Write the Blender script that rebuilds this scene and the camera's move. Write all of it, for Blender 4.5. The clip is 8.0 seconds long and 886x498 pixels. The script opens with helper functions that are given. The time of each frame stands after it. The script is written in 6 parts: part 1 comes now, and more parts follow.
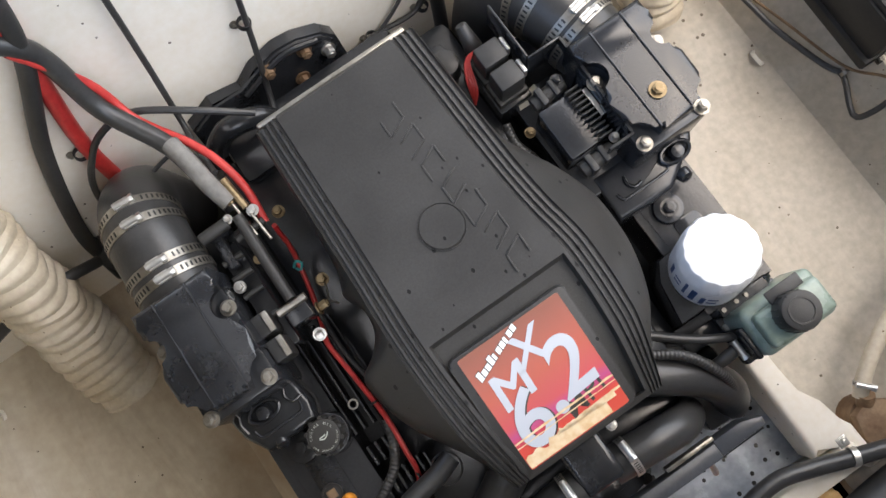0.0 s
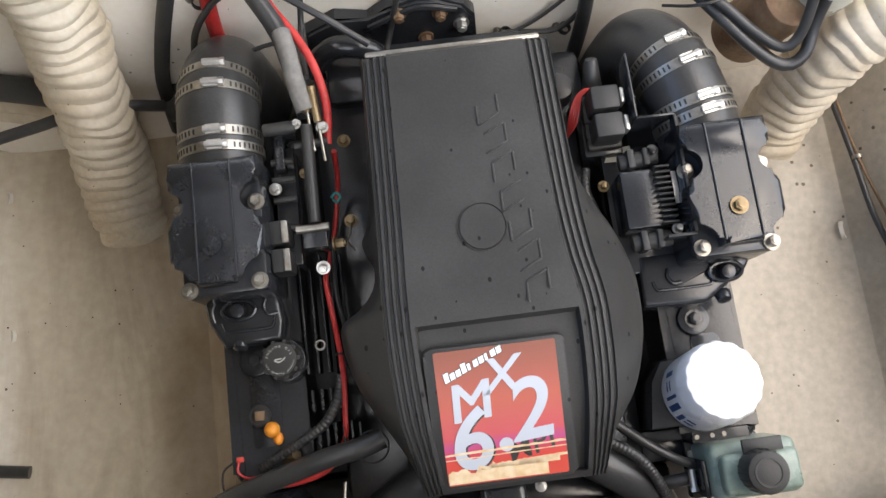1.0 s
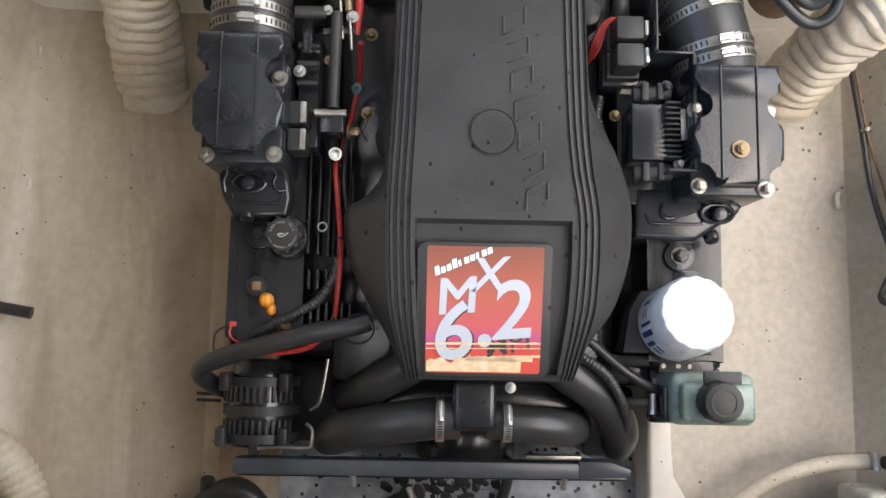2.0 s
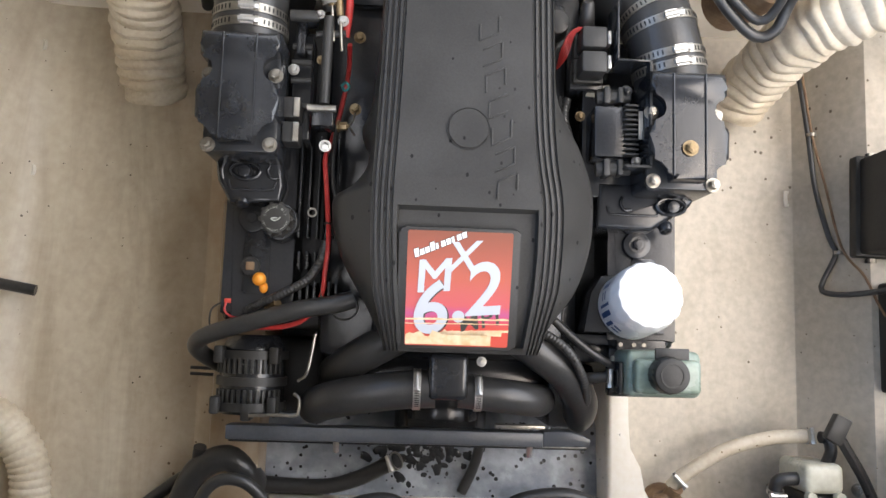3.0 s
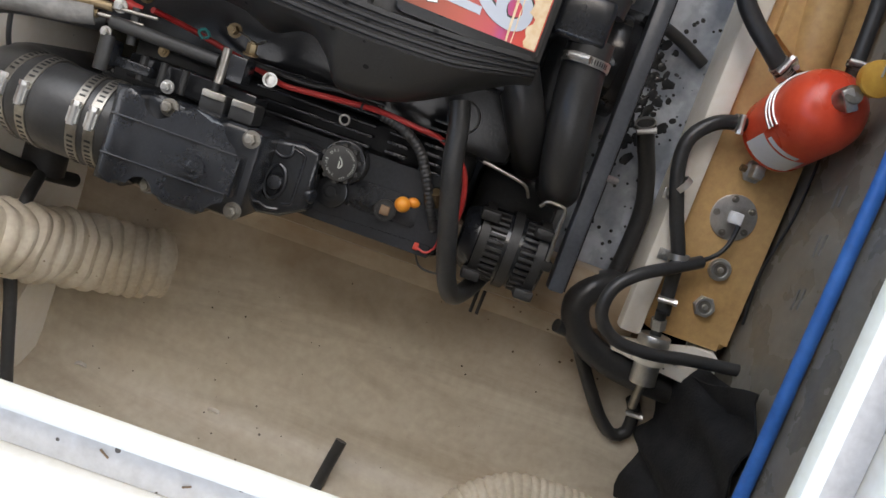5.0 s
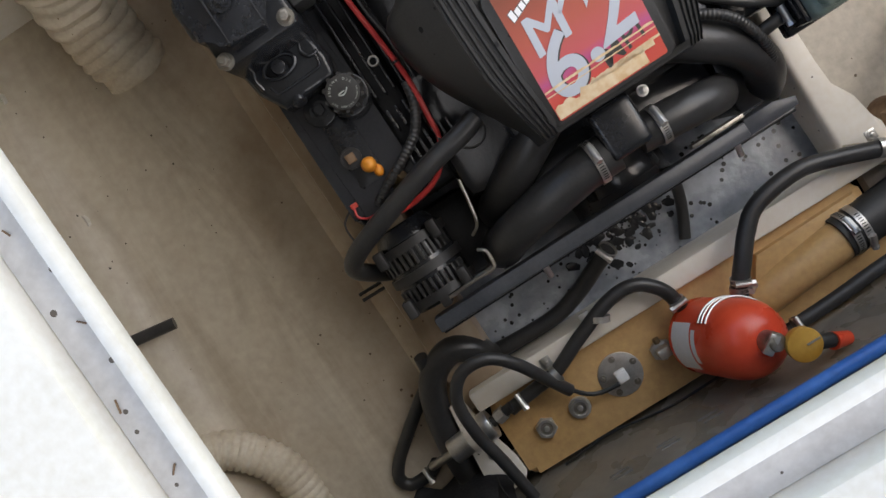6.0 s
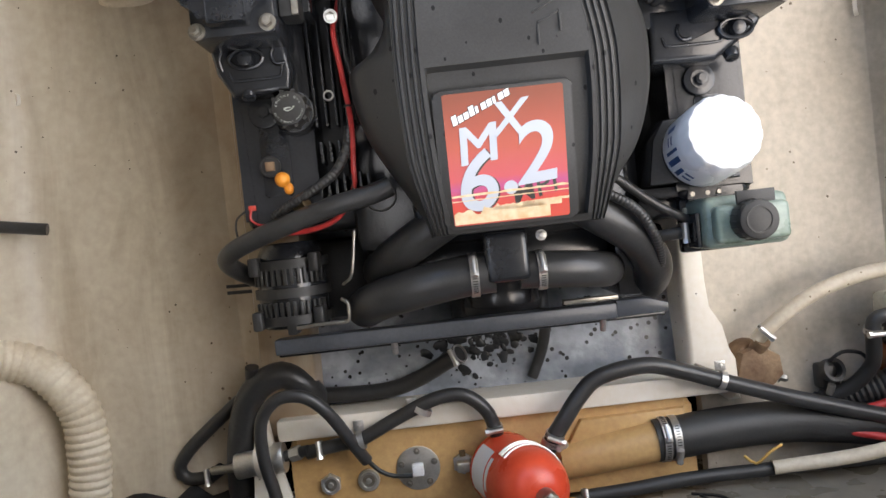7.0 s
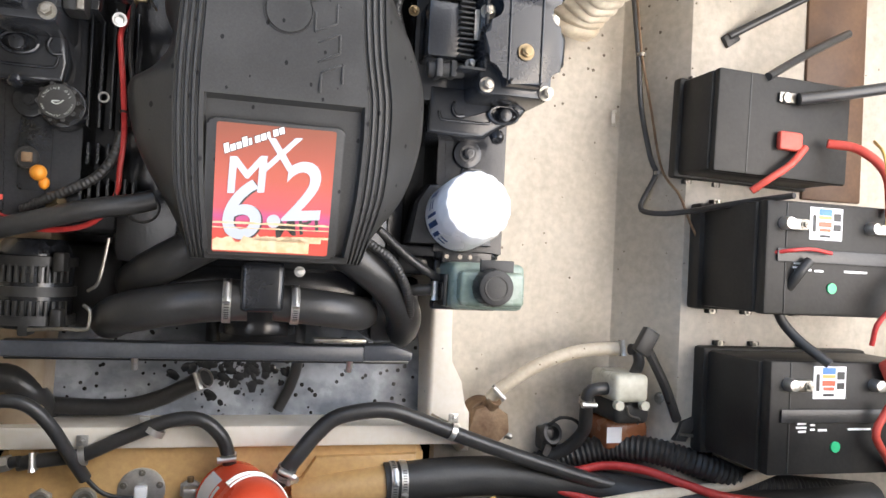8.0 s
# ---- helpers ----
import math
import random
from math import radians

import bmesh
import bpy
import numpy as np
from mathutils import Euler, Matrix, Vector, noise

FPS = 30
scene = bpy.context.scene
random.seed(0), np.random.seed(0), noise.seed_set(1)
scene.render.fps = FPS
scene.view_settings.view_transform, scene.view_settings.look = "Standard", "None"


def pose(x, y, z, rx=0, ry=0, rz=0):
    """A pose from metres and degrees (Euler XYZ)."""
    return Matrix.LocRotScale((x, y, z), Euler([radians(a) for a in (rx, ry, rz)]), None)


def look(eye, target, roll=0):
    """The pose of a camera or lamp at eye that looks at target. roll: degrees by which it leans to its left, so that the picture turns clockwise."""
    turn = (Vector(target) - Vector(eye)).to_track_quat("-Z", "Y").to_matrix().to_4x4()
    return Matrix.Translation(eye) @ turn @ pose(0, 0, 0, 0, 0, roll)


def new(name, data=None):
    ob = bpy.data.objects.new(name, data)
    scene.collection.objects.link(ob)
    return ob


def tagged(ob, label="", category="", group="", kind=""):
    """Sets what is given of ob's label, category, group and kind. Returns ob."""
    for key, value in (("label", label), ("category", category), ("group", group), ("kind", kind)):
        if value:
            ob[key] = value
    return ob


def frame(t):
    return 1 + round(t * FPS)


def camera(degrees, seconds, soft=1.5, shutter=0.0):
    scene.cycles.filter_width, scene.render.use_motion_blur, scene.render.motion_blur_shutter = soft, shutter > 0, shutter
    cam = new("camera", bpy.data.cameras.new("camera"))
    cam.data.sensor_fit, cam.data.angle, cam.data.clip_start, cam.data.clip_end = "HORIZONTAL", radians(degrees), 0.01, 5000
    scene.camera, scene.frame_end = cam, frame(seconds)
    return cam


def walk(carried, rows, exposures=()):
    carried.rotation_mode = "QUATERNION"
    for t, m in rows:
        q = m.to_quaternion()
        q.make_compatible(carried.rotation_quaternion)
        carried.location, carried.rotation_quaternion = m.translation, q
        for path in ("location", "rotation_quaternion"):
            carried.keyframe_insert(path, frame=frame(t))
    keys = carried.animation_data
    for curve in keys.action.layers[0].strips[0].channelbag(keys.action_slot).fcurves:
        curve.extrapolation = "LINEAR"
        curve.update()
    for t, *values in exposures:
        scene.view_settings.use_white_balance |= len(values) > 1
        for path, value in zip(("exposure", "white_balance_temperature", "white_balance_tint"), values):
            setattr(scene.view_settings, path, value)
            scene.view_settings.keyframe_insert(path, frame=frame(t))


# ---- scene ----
cam = camera(60.40, 8.0)
EXPOSURE, KELVIN, TINT = 2.0, 7250, 9
STOPS = [(0, 0.05), (2.2, 0.1), (3.5, 0.38), (4.5, 0.15), (6, -0.55), (6.5, -0.35), (7, 0.22), (7.5, 0.42), (8, 0.48)]
PATH = [
    (0, -0.0434, -0.1449, 1.4415, 8.662, 2.964, -34.751),
    (0.5, -0.0434, -0.1521, 1.4371, 10.557, 2.153, -21.631),
    (1, -0.0567, -0.1695, 1.4348, 10.664, 0.183, -7.258),
    (1.5, -0.0682, -0.2033, 1.4152, 9.190, -0.468, -0.849),
    (2, -0.0597, -0.2288, 1.4668, 6.362, -0.896, 1.075),
    (2.2, -0.0562, -0.2351, 1.4991, 5.447, -1.463, 1.486),
    (3.3, -0.0641, -0.2629, 1.5641, 6.523, -2.524, 1.839),
    (3.5, -0.0890, -0.2497, 1.5290, 5.964, -2.190, 0.757),
    (3.8, -0.1360, -0.2360, 1.4672, 4.493, -0.300, -11.737),
    (4, -0.1603, -0.2296, 1.4317, -0.198, 1.099, -31.648),
    (4.2, -0.1669, -0.2249, 1.4092, -3.397, 1.913, -44.899),
    (4.5, -0.1556, -0.2336, 1.3928, -6.595, 3.600, -65.513),
    (4.7, -0.1586, -0.2379, 1.3861, -8.242, 3.443, -73.438),
    (5.8, -0.1900, -0.2596, 1.3875, -7.794, 0.224, -42.527),
    (6, -0.1763, -0.2730, 1.3943, -5.513, 2.493, -33.233),
    (6.5, -0.1362, -0.2823, 1.4074, -2.892, 2.197, -15.119),
    (7, -0.0865, -0.2764, 1.4419, -1.402, -0.396, -6.340),
    (7.5, -0.0532, -0.2790, 1.4742, 0.232, -7.373, -0.121),
    (8, -0.0308, -0.2759, 1.4912, 0.307, -14.834, 2.918),
]
walk(cam, [(t, pose(*p)) for t, *p in PATH], [(t, EXPOSURE + e, KELVIN, TINT) for t, e in STOPS])

# ---- world and light ----
world = bpy.data.worlds.new("world")
scene.world = world
world.use_nodes = True
wn = world.node_tree
sky = wn.nodes.new("ShaderNodeTexSky")
sky.sky_type = "NISHITA"
sky.sun_disc = False
sky.sun_elevation = radians(66)
sky.sun_rotation = radians(93)
wn.links.new(sky.outputs[0], wn.nodes["Background"].inputs[0])
wn.nodes["Background"].inputs[1].default_value = 0.15

sun_data = bpy.data.lights.new("sun", "SUN")
sun_data.energy = 1.5
sun_data.angle = radians(105)
sun_data.color = (1.0, 0.94, 0.85)
sun = new("sun", sun_data)
sun.matrix_world = look((0.60, -0.10, 1.6), (0, 0, 0.3))


# ---- material helpers ----
def material(name, color, rough=0.5, metal=0.0, second=None, scale=6.0, grain=120.0, bump=0.0, spread=0.5,
             coat=0.0, rough_var=0.12, spec=0.5):
    m = bpy.data.materials.new(name)
    m.use_nodes = True
    nt = m.node_tree
    b = nt.nodes["Principled BSDF"]
    b.inputs["Metallic"].default_value = metal
    b.inputs["Coat Weight"].default_value = coat
    b.inputs["Coat Roughness"].default_value = 0.22
    b.inputs["Specular IOR Level"].default_value = spec
    geo = nt.nodes.new("ShaderNodeNewGeometry")
    n1 = nt.nodes.new("ShaderNodeTexNoise")
    n1.inputs["Scale"].default_value = scale
    n1.inputs["Detail"].default_value = 5
    n2 = nt.nodes.new("ShaderNodeTexNoise")
    n2.inputs["Scale"].default_value = grain
    n2.inputs["Detail"].default_value = 3
    for n in (n1, n2):
        nt.links.new(geo.outputs["Position"], n.inputs["Vector"])
    ramp = nt.nodes.new("ShaderNodeValToRGB")
    ramp.color_ramp.elements[0].position = 0.5 - spread / 2 * 0.6
    ramp.color_ramp.elements[1].position = 0.5 + spread / 2 * 0.6
    ramp.color_ramp.elements[0].color = (*color, 1)
    ramp.color_ramp.elements[1].color = (*(second or [c * 1.35 for c in color]), 1)
    nt.links.new(n1.outputs["Fac"], ramp.inputs[0])
    mix = nt.nodes.new("ShaderNodeMix")
    mix.data_type = "RGBA"
    mix.blend_type = "OVERLAY"
    mix.inputs["Factor"].default_value = 0.25
    nt.links.new(ramp.outputs[0], mix.inputs["A"])
    nt.links.new(n2.outputs["Fac"], mix.inputs["B"])
    nt.links.new(mix.outputs["Result"], b.inputs["Base Color"])
    mr = nt.nodes.new("ShaderNodeMapRange")
    mr.inputs["To Min"].default_value = max(0.03, rough - rough_var)
    mr.inputs["To Max"].default_value = min(1, rough + rough_var)
    nt.links.new(n1.outputs["Fac"], mr.inputs["Value"])
    nt.links.new(mr.outputs[0], b.inputs["Roughness"])
    if bump:
        bp = nt.nodes.new("ShaderNodeBump")
        bp.inputs["Strength"].default_value = bump
        bp.inputs["Distance"].default_value = 0.002
        nt.links.new(n2.outputs["Fac"], bp.inputs["Height"])
        nt.links.new(bp.outputs[0], b.inputs["Normal"])
    return m


def add_specks(m, color, scale, amount, stretch=(1, 1, 1), matt=False):
    """Small dirt flecks over a material."""
    nt = m.node_tree
    b = nt.nodes["Principled BSDF"]
    src = b.inputs["Base Color"].links[0].from_socket
    geo = nt.nodes.new("ShaderNodeNewGeometry")
    mp = nt.nodes.new("ShaderNodeMapping")
    mp.inputs["Scale"].default_value = stretch
    nt.links.new(geo.outputs["Position"], mp.inputs["Vector"])
    v = nt.nodes.new("ShaderNodeTexVoronoi")
    v.inputs["Scale"].default_value = scale
    nt.links.new(mp.outputs[0], v.inputs["Vector"])
    n = nt.nodes.new("ShaderNodeTexNoise")
    n.inputs["Scale"].default_value = 3.2
    n.inputs["Detail"].default_value = 2
    nt.links.new(geo.outputs["Position"], n.inputs["Vector"])
    add = nt.nodes.new("ShaderNodeMath")
    add.operation = "MULTIPLY_ADD"
    nt.links.new(n.outputs["Fac"], add.inputs[0])
    add.inputs[1].default_value = -0.35
    nt.links.new(v.outputs["Distance"], add.inputs[2])
    lt = nt.nodes.new("ShaderNodeMath")
    lt.operation = "LESS_THAN"
    nt.links.new(add.outputs[0], lt.inputs[0])
    lt.inputs[1].default_value = amount
    mix = nt.nodes.new("ShaderNodeMix")
    mix.data_type = "RGBA"
    nt.links.new(lt.outputs[0], mix.inputs["Factor"])
    nt.links.new(src, mix.inputs["A"])
    mix.inputs["B"].default_value = (*color, 1)
    nt.links.new(mix.outputs["Result"], b.inputs["Base Color"])
    if matt:
        sp = nt.nodes.new("ShaderNodeMapRange")
        sp.inputs["To Min"].default_value = b.inputs["Specular IOR Level"].default_value
        sp.inputs["To Max"].default_value = 0.12
        nt.links.new(lt.outputs[0], sp.inputs["Value"])
        nt.links.new(sp.outputs[0], b.inputs["Specular IOR Level"])
    return m


GELCOAT = add_specks(material("aged_cream_gelcoat", (0.55, 0.475, 0.36), 0.42, second=(0.67, 0.595, 0.475), scale=3.5, grain=60,
                              bump=0.08, spread=0.9), (0.10, 0.075, 0.05), 42, -0.135)


def add_brown_edge(m, x0, width, color):
    """Browner with rising x around x0, running fore and aft, broken by noise."""
    nt = m.node_tree
    b = nt.nodes["Principled BSDF"]
    src = b.inputs["Base Color"].links[0].from_socket
    geo = nt.nodes.new("ShaderNodeNewGeometry")
    sep = nt.nodes.new("ShaderNodeSeparateXYZ")
    nt.links.new(geo.outputs["Position"], sep.inputs[0])
    n = nt.nodes.new("ShaderNodeTexNoise")
    n.inputs["Scale"].default_value = 9
    n.inputs["Detail"].default_value = 6
    nt.links.new(geo.outputs["Position"], n.inputs["Vector"])
    off = nt.nodes.new("ShaderNodeMath")
    off.operation = "MULTIPLY_ADD"
    nt.links.new(n.outputs["Fac"], off.inputs[0])
    off.inputs[1].default_value = width * 1.6
    nt.links.new(sep.outputs["X"], off.inputs[2])
    mr = nt.nodes.new("ShaderNodeMapRange")
    mr.inputs["From Min"].default_value = x0 - width * 2.2
    mr.inputs["From Max"].default_value = x0 + width
    nt.links.new(off.outputs[0], mr.inputs["Value"])
    mul = nt.nodes.new("ShaderNodeMath")
    mul.operation = "MULTIPLY"
    nt.links.new(mr.outputs[0], mul.inputs[0])
    nt.links.new(n.outputs["Fac"], mul.inputs[1])
    mix = nt.nodes.new("ShaderNodeMix")
    mix.data_type = "RGBA"
    nt.links.new(mul.outputs[0], mix.inputs["Factor"])
    nt.links.new(src, mix.inputs["A"])
    mix.inputs["B"].default_value = (*color, 1)
    nt.links.new(mix.outputs["Result"], b.inputs["Base Color"])
    return m


def add_streaks(m, stretch, low, amount):
    """Faint washed-out streaks and smears over a moulded surface."""
    nt = m.node_tree
    b = nt.nodes["Principled BSDF"]
    src = b.inputs["Base Color"].links[0].from_socket
    geo = nt.nodes.new("ShaderNodeNewGeometry")
    mp = nt.nodes.new("ShaderNodeMapping")
    mp.inputs["Scale"].default_value = stretch
    nt.links.new(geo.outputs["Position"], mp.inputs["Vector"])
    n = nt.nodes.new("ShaderNodeTexNoise")
    n.inputs["Scale"].default_value = 1
    n.inputs["Detail"].default_value = 7
    n.inputs["Roughness"].default_value = 0.62
    n.inputs["Distortion"].default_value = 0.8
    nt.links.new(mp.outputs[0], n.inputs["Vector"])
    r = nt.nodes.new("ShaderNodeValToRGB")
    r.color_ramp.elements[0].position, r.color_ramp.elements[0].color = 0.40, (*low, 1)
    r.color_ramp.elements[1].position, r.color_ramp.elements[1].color = 0.58, (1, 1, 1, 1)
    nt.links.new(n.outputs["Fac"], r.inputs[0])
    mix = nt.nodes.new("ShaderNodeMix")
    mix.data_type, mix.blend_type = "RGBA", "MULTIPLY"
    mix.inputs["Factor"].default_value = amount
    nt.links.new(src, mix.inputs["A"])
    nt.links.new(r.outputs[0], mix.inputs["B"])
    nt.links.new(mix.outputs["Result"], b.inputs["Base Color"])
    return m


add_streaks(GELCOAT, (11, 2.2, 3), (0.74, 0.70, 0.66), 0.75)
WHITE = add_specks(material("white_gelcoat", (0.80, 0.735, 0.63), 0.35, second=(0.86, 0.81, 0.72), scale=5, grain=90, bump=0.05),
                   (0.12, 0.09, 0.06), 38, -0.15)
DECK = material("deck_gelcoat", (0.70, 0.655, 0.575), 0.4, second=(0.78, 0.735, 0.655), scale=7, grain=150, bump=0.1)
# grey base paints in the groove's shade; the specks are its dirt
CHANNEL = add_specks(material("shaded_dirty_channel", (0.47, 0.46, 0.455), 0.5, second=(0.60, 0.585, 0.57), scale=11, grain=130, bump=0.15, spread=0.8),
                     (0.10, 0.085, 0.07), 60, -0.10)
BILGE = add_specks(material("oily_bilge_paint", (0.20, 0.22, 0.25), 0.26, second=(0.42, 0.45, 0.49), scale=14, grain=70, bump=0.5,
                            spread=0.35), (0.015, 0.015, 0.015), 60, 0.02)
PAINT = material("gloss_black_engine_paint", (0.017, 0.0185, 0.021), 0.2, second=(0.027, 0.029, 0.033), scale=12, grain=260, bump=0.12, coat=0.08)
PLASTIC = add_specks(material("matte_black_plastic", (0.032, 0.0312, 0.030), 0.42, spec=0.3, second=(0.048, 0.0465, 0.044), scale=13, grain=420, bump=0.08,
                              spread=0.8, rough_var=0.2), (0.012, 0.012, 0.012), 58, -0.058, stretch=(1, 0.7, 0.4), matt=True)
CAST = material("black_painted_casting", (0.0115, 0.0128, 0.0155), 0.22, second=(0.019, 0.021, 0.025), scale=16, grain=420, bump=0.06, coat=0.2)
RUBBER = material("black_rubber", (0.028, 0.028, 0.0285), 0.34, spec=0.5, second=(0.042, 0.0415, 0.041), scale=20, grain=200, bump=0.15)
HOSE = material("grey_black_hose", (0.020, 0.020, 0.020), 0.5, second=(0.036, 0.0355, 0.034), scale=18, grain=240, bump=0.15)
STEEL = material("stainless_steel", (0.52, 0.51, 0.485), 0.36, metal=0.9, second=(0.68, 0.665, 0.635), scale=30, grain=300, bump=0.1)
DULL = material("dull_zinc", (0.26, 0.242, 0.212), 0.36, metal=0.9, second=(0.42, 0.395, 0.35), scale=40, grain=220, bump=0.2)
BRASS = material("tarnished_brass", (0.20, 0.145, 0.08), 0.45, metal=0.85, second=(0.31, 0.235, 0.14), scale=40, grain=200, bump=0.2)
RUSTY = material("rusty_bronze", (0.16, 0.09, 0.05), 0.65, metal=0.2, second=(0.26, 0.17, 0.10), scale=35, grain=180, bump=0.5)
REDWIRE = material("red_cable", (0.42, 0.025, 0.025), 0.4, second=(0.55, 0.05, 0.045), scale=30)
ORANGE = material("orange_plastic", (0.75, 0.25, 0.02), 0.4, second=(0.85, 0.33, 0.04), scale=40)
TANK = material("tan_tank_plastic", (0.52, 0.315, 0.125), 0.42, second=(0.62, 0.40, 0.18), scale=6, grain=110, bump=0.12, spread=0.9)
DUCT = add_specks(material("cream_vinyl_duct", (0.54, 0.455, 0.335), 0.5, second=(0.68, 0.60, 0.475), scale=9, grain=140, bump=0.15),
                  (0.22, 0.15, 0.08), 48, -0.14)
FILTER = material("white_enamel", (0.82, 0.83, 0.84), 0.25, second=(0.88, 0.88, 0.89), scale=9)
SHELF = add_specks(material("pale_gelcoat", (0.455, 0.405, 0.33), 0.4, second=(0.51, 0.462, 0.383), scale=4.5, grain=80, bump=0.06, spread=0.9),
                   (0.13, 0.10, 0.07), 40, -0.13)
add_streaks(SHELF, (9, 3.0, 3), (0.80, 0.77, 0.73), 0.6)
# for the unseen panel added overhead to dim the light
DIMMER = material("dark_dimmer_panel", (0.05, 0.05, 0.055), 0.8, second=(0.07, 0.07, 0.075), scale=12)
GUARD = material("blue_grey_painted_steel", (0.055, 0.061, 0.072), 0.36, second=(0.085, 0.092, 0.105), scale=14, grain=200, bump=0.1)
CLOTHBLACK = material("black_cloth", (0.012, 0.012, 0.013), 0.75, second=(0.024, 0.024, 0.025), scale=25, grain=260, bump=0.4, spec=0.2)
CLOTH = material("grey_cloth_tape", (0.13, 0.125, 0.115), 0.7, second=(0.22, 0.21, 0.195), scale=30, grain=160, bump=0.4)


def let_light_through(m, color, amount):
    """Mix in translucency so that some light passes through a surface."""
    nt = m.node_tree
    tr = nt.nodes.new("ShaderNodeBsdfTranslucent")
    tr.inputs["Color"].default_value = (*color, 1)
    mix = nt.nodes.new("ShaderNodeMixShader")
    mix.inputs[0].default_value = amount
    nt.links.new(nt.nodes["Principled BSDF"].outputs[0], mix.inputs[1])
    nt.links.new(tr.outputs[0], mix.inputs[2])
    nt.links.new(mix.outputs[0], nt.nodes["Material Output"].inputs["Surface"])
    return m


let_light_through(DIMMER, (0.55, 0.52, 0.48), 0.17)
BLUEINK = material("blue_print", (0.02, 0.06, 0.18), 0.4)
BLACKINK = material("black_print", (0.012, 0.012, 0.012), 0.45)
CAPINK = material("worn_white_print", (0.40, 0.43, 0.38), 0.6, second=(0.52, 0.55, 0.49), scale=60)
WHITEINK = material("white_print", (0.8, 0.8, 0.79), 0.45)
GREENPL = material("green_translucent_plastic", (0.20, 0.26, 0.215), 0.3, second=(0.30, 0.36, 0.31), scale=14)
GREENDOT = material("green_sight_glass", (0.02, 0.35, 0.15), 0.25)
REDPAINT = material("red_enamel", (0.70, 0.06, 0.025), 0.28, second=(0.80, 0.095, 0.04), scale=9)
REDCAP = material("red_terminal_boot", (0.55, 0.06, 0.04), 0.5, second=(0.65, 0.10, 0.07), scale=20)
YELLOW = material("yellow_gauge_cap", (0.50, 0.24, 0.03), 0.4, second=(0.62, 0.34, 0.06), scale=40)
BATTERY = material("dusty_black_battery_case", (0.016, 0.0155, 0.015), 0.45, spec=0.25, second=(0.034, 0.032, 0.029), scale=9, grain=150, bump=0.1)
FOIL = material("dusty_grey_bulkhead", (0.15, 0.132, 0.105), 0.28, second=(0.25, 0.225, 0.185), scale=14, grain=60, bump=0.3, spread=0.8)
BLUEPL = material("blue_edge_trim", (0.03, 0.15, 0.50), 0.4, second=(0.05, 0.20, 0.60), scale=20)
WOOD = material("dark_stained_plywood", (0.09, 0.045, 0.025), 0.55, second=(0.14, 0.075, 0.04), scale=14, grain=130, bump=0.2)
TEAL = material("teal_wire_tag", (0.02, 0.20, 0.20), 0.5)
AMBER = material("brown_fuel_bowl", (0.22, 0.075, 0.03), 0.25, second=(0.30, 0.11, 0.05), scale=20)
CLEARPL = material("milky_plastic", (0.50, 0.48, 0.38), 0.3, second=(0.60, 0.58, 0.48), scale=25)
YWIRE = material("yellow_wire", (0.50, 0.30, 0.08), 0.45)


# ---- mesh helpers ----
def finish(bm, angle=35):
    bmesh.ops.recalc_face_normals(bm, faces=bm.faces)
    for f in bm.faces:
        f.smooth = True
    for e in bm.edges:
        if len(e.link_faces) == 2 and e.calc_face_angle(0) > radians(angle):
            e.smooth = False


def mesh_object(name, bm, mat):
    finish(bm)
    me = bpy.data.meshes.new(name)
    bm.to_mesh(me)
    bm.free()
    me.materials.append(mat)
    return new(name, me)


def part(name, bm, mat, parent, label=""):
    ob = mesh_object(name, bm, mat)
    ob.parent = parent
    ob.matrix_parent_inverse = Matrix.Translation(-Vector(parent.location)) if not parent.parent else Matrix()
    return tagged(ob, label)


def solo(name, bm, mat, label, category, group="", kind=""):
    return tagged(mesh_object(name, bm, mat), label, category, group, kind)


def thing(name, at, label, category, group=""):
    ob = new(name)
    ob.empty_display_size = 0.02
    ob.location = at
    return tagged(ob, label, category, group)


def box(lo, hi, bev=0.0, bm=None, seg=2, turn=None):
    bm = bm or bmesh.new()
    c = [(a + b) / 2 for a, b in zip(lo, hi)]
    s = [abs(b - a) for a, b in zip(lo, hi)]
    m = Matrix.Translation(c) @ (turn or Matrix()) @ Matrix.Diagonal((*s, 1))
    vs = bmesh.ops.create_cube(bm, size=1, matrix=m)["verts"]
    if bev:
        es = list({e for v in vs for e in v.link_edges})
        bmesh.ops.bevel(bm, geom=es, offset=bev, segments=seg, profile=0.5, affect="EDGES")
    return bm


def cyl(p0, p1, r0, r1=None, seg=20, bm=None, bev=0.0):
    bm = bm or bmesh.new()
    p0, p1 = Vector(p0), Vector(p1)
    d = p1 - p0
    m = Matrix.Translation((p0 + p1) / 2) @ d.to_track_quat("Z", "Y").to_matrix().to_4x4()
    vs = bmesh.ops.create_cone(bm, cap_ends=True, segments=seg, radius1=r0, radius2=r0 if r1 is None else r1, depth=d.length,
                               matrix=m)["verts"]
    if bev:
        es = [e for e in {e for v in vs for e in v.link_edges} if any(len(f.verts) > 4 for f in e.link_faces)]
        bmesh.ops.bevel(bm, geom=es, offset=bev, segments=2, profile=0.5, affect="EDGES")
    return bm


def ball(c, r, bm=None, squash=(1, 1, 1), seg=20):
    bm = bm or bmesh.new()
    bmesh.ops.create_uvsphere(bm, u_segments=seg, v_segments=seg // 2, radius=1,
                              matrix=Matrix.Translation(c) @ Matrix.Diagonal((r * squash[0], r * squash[1], r * squash[2], 1)))
    return bm


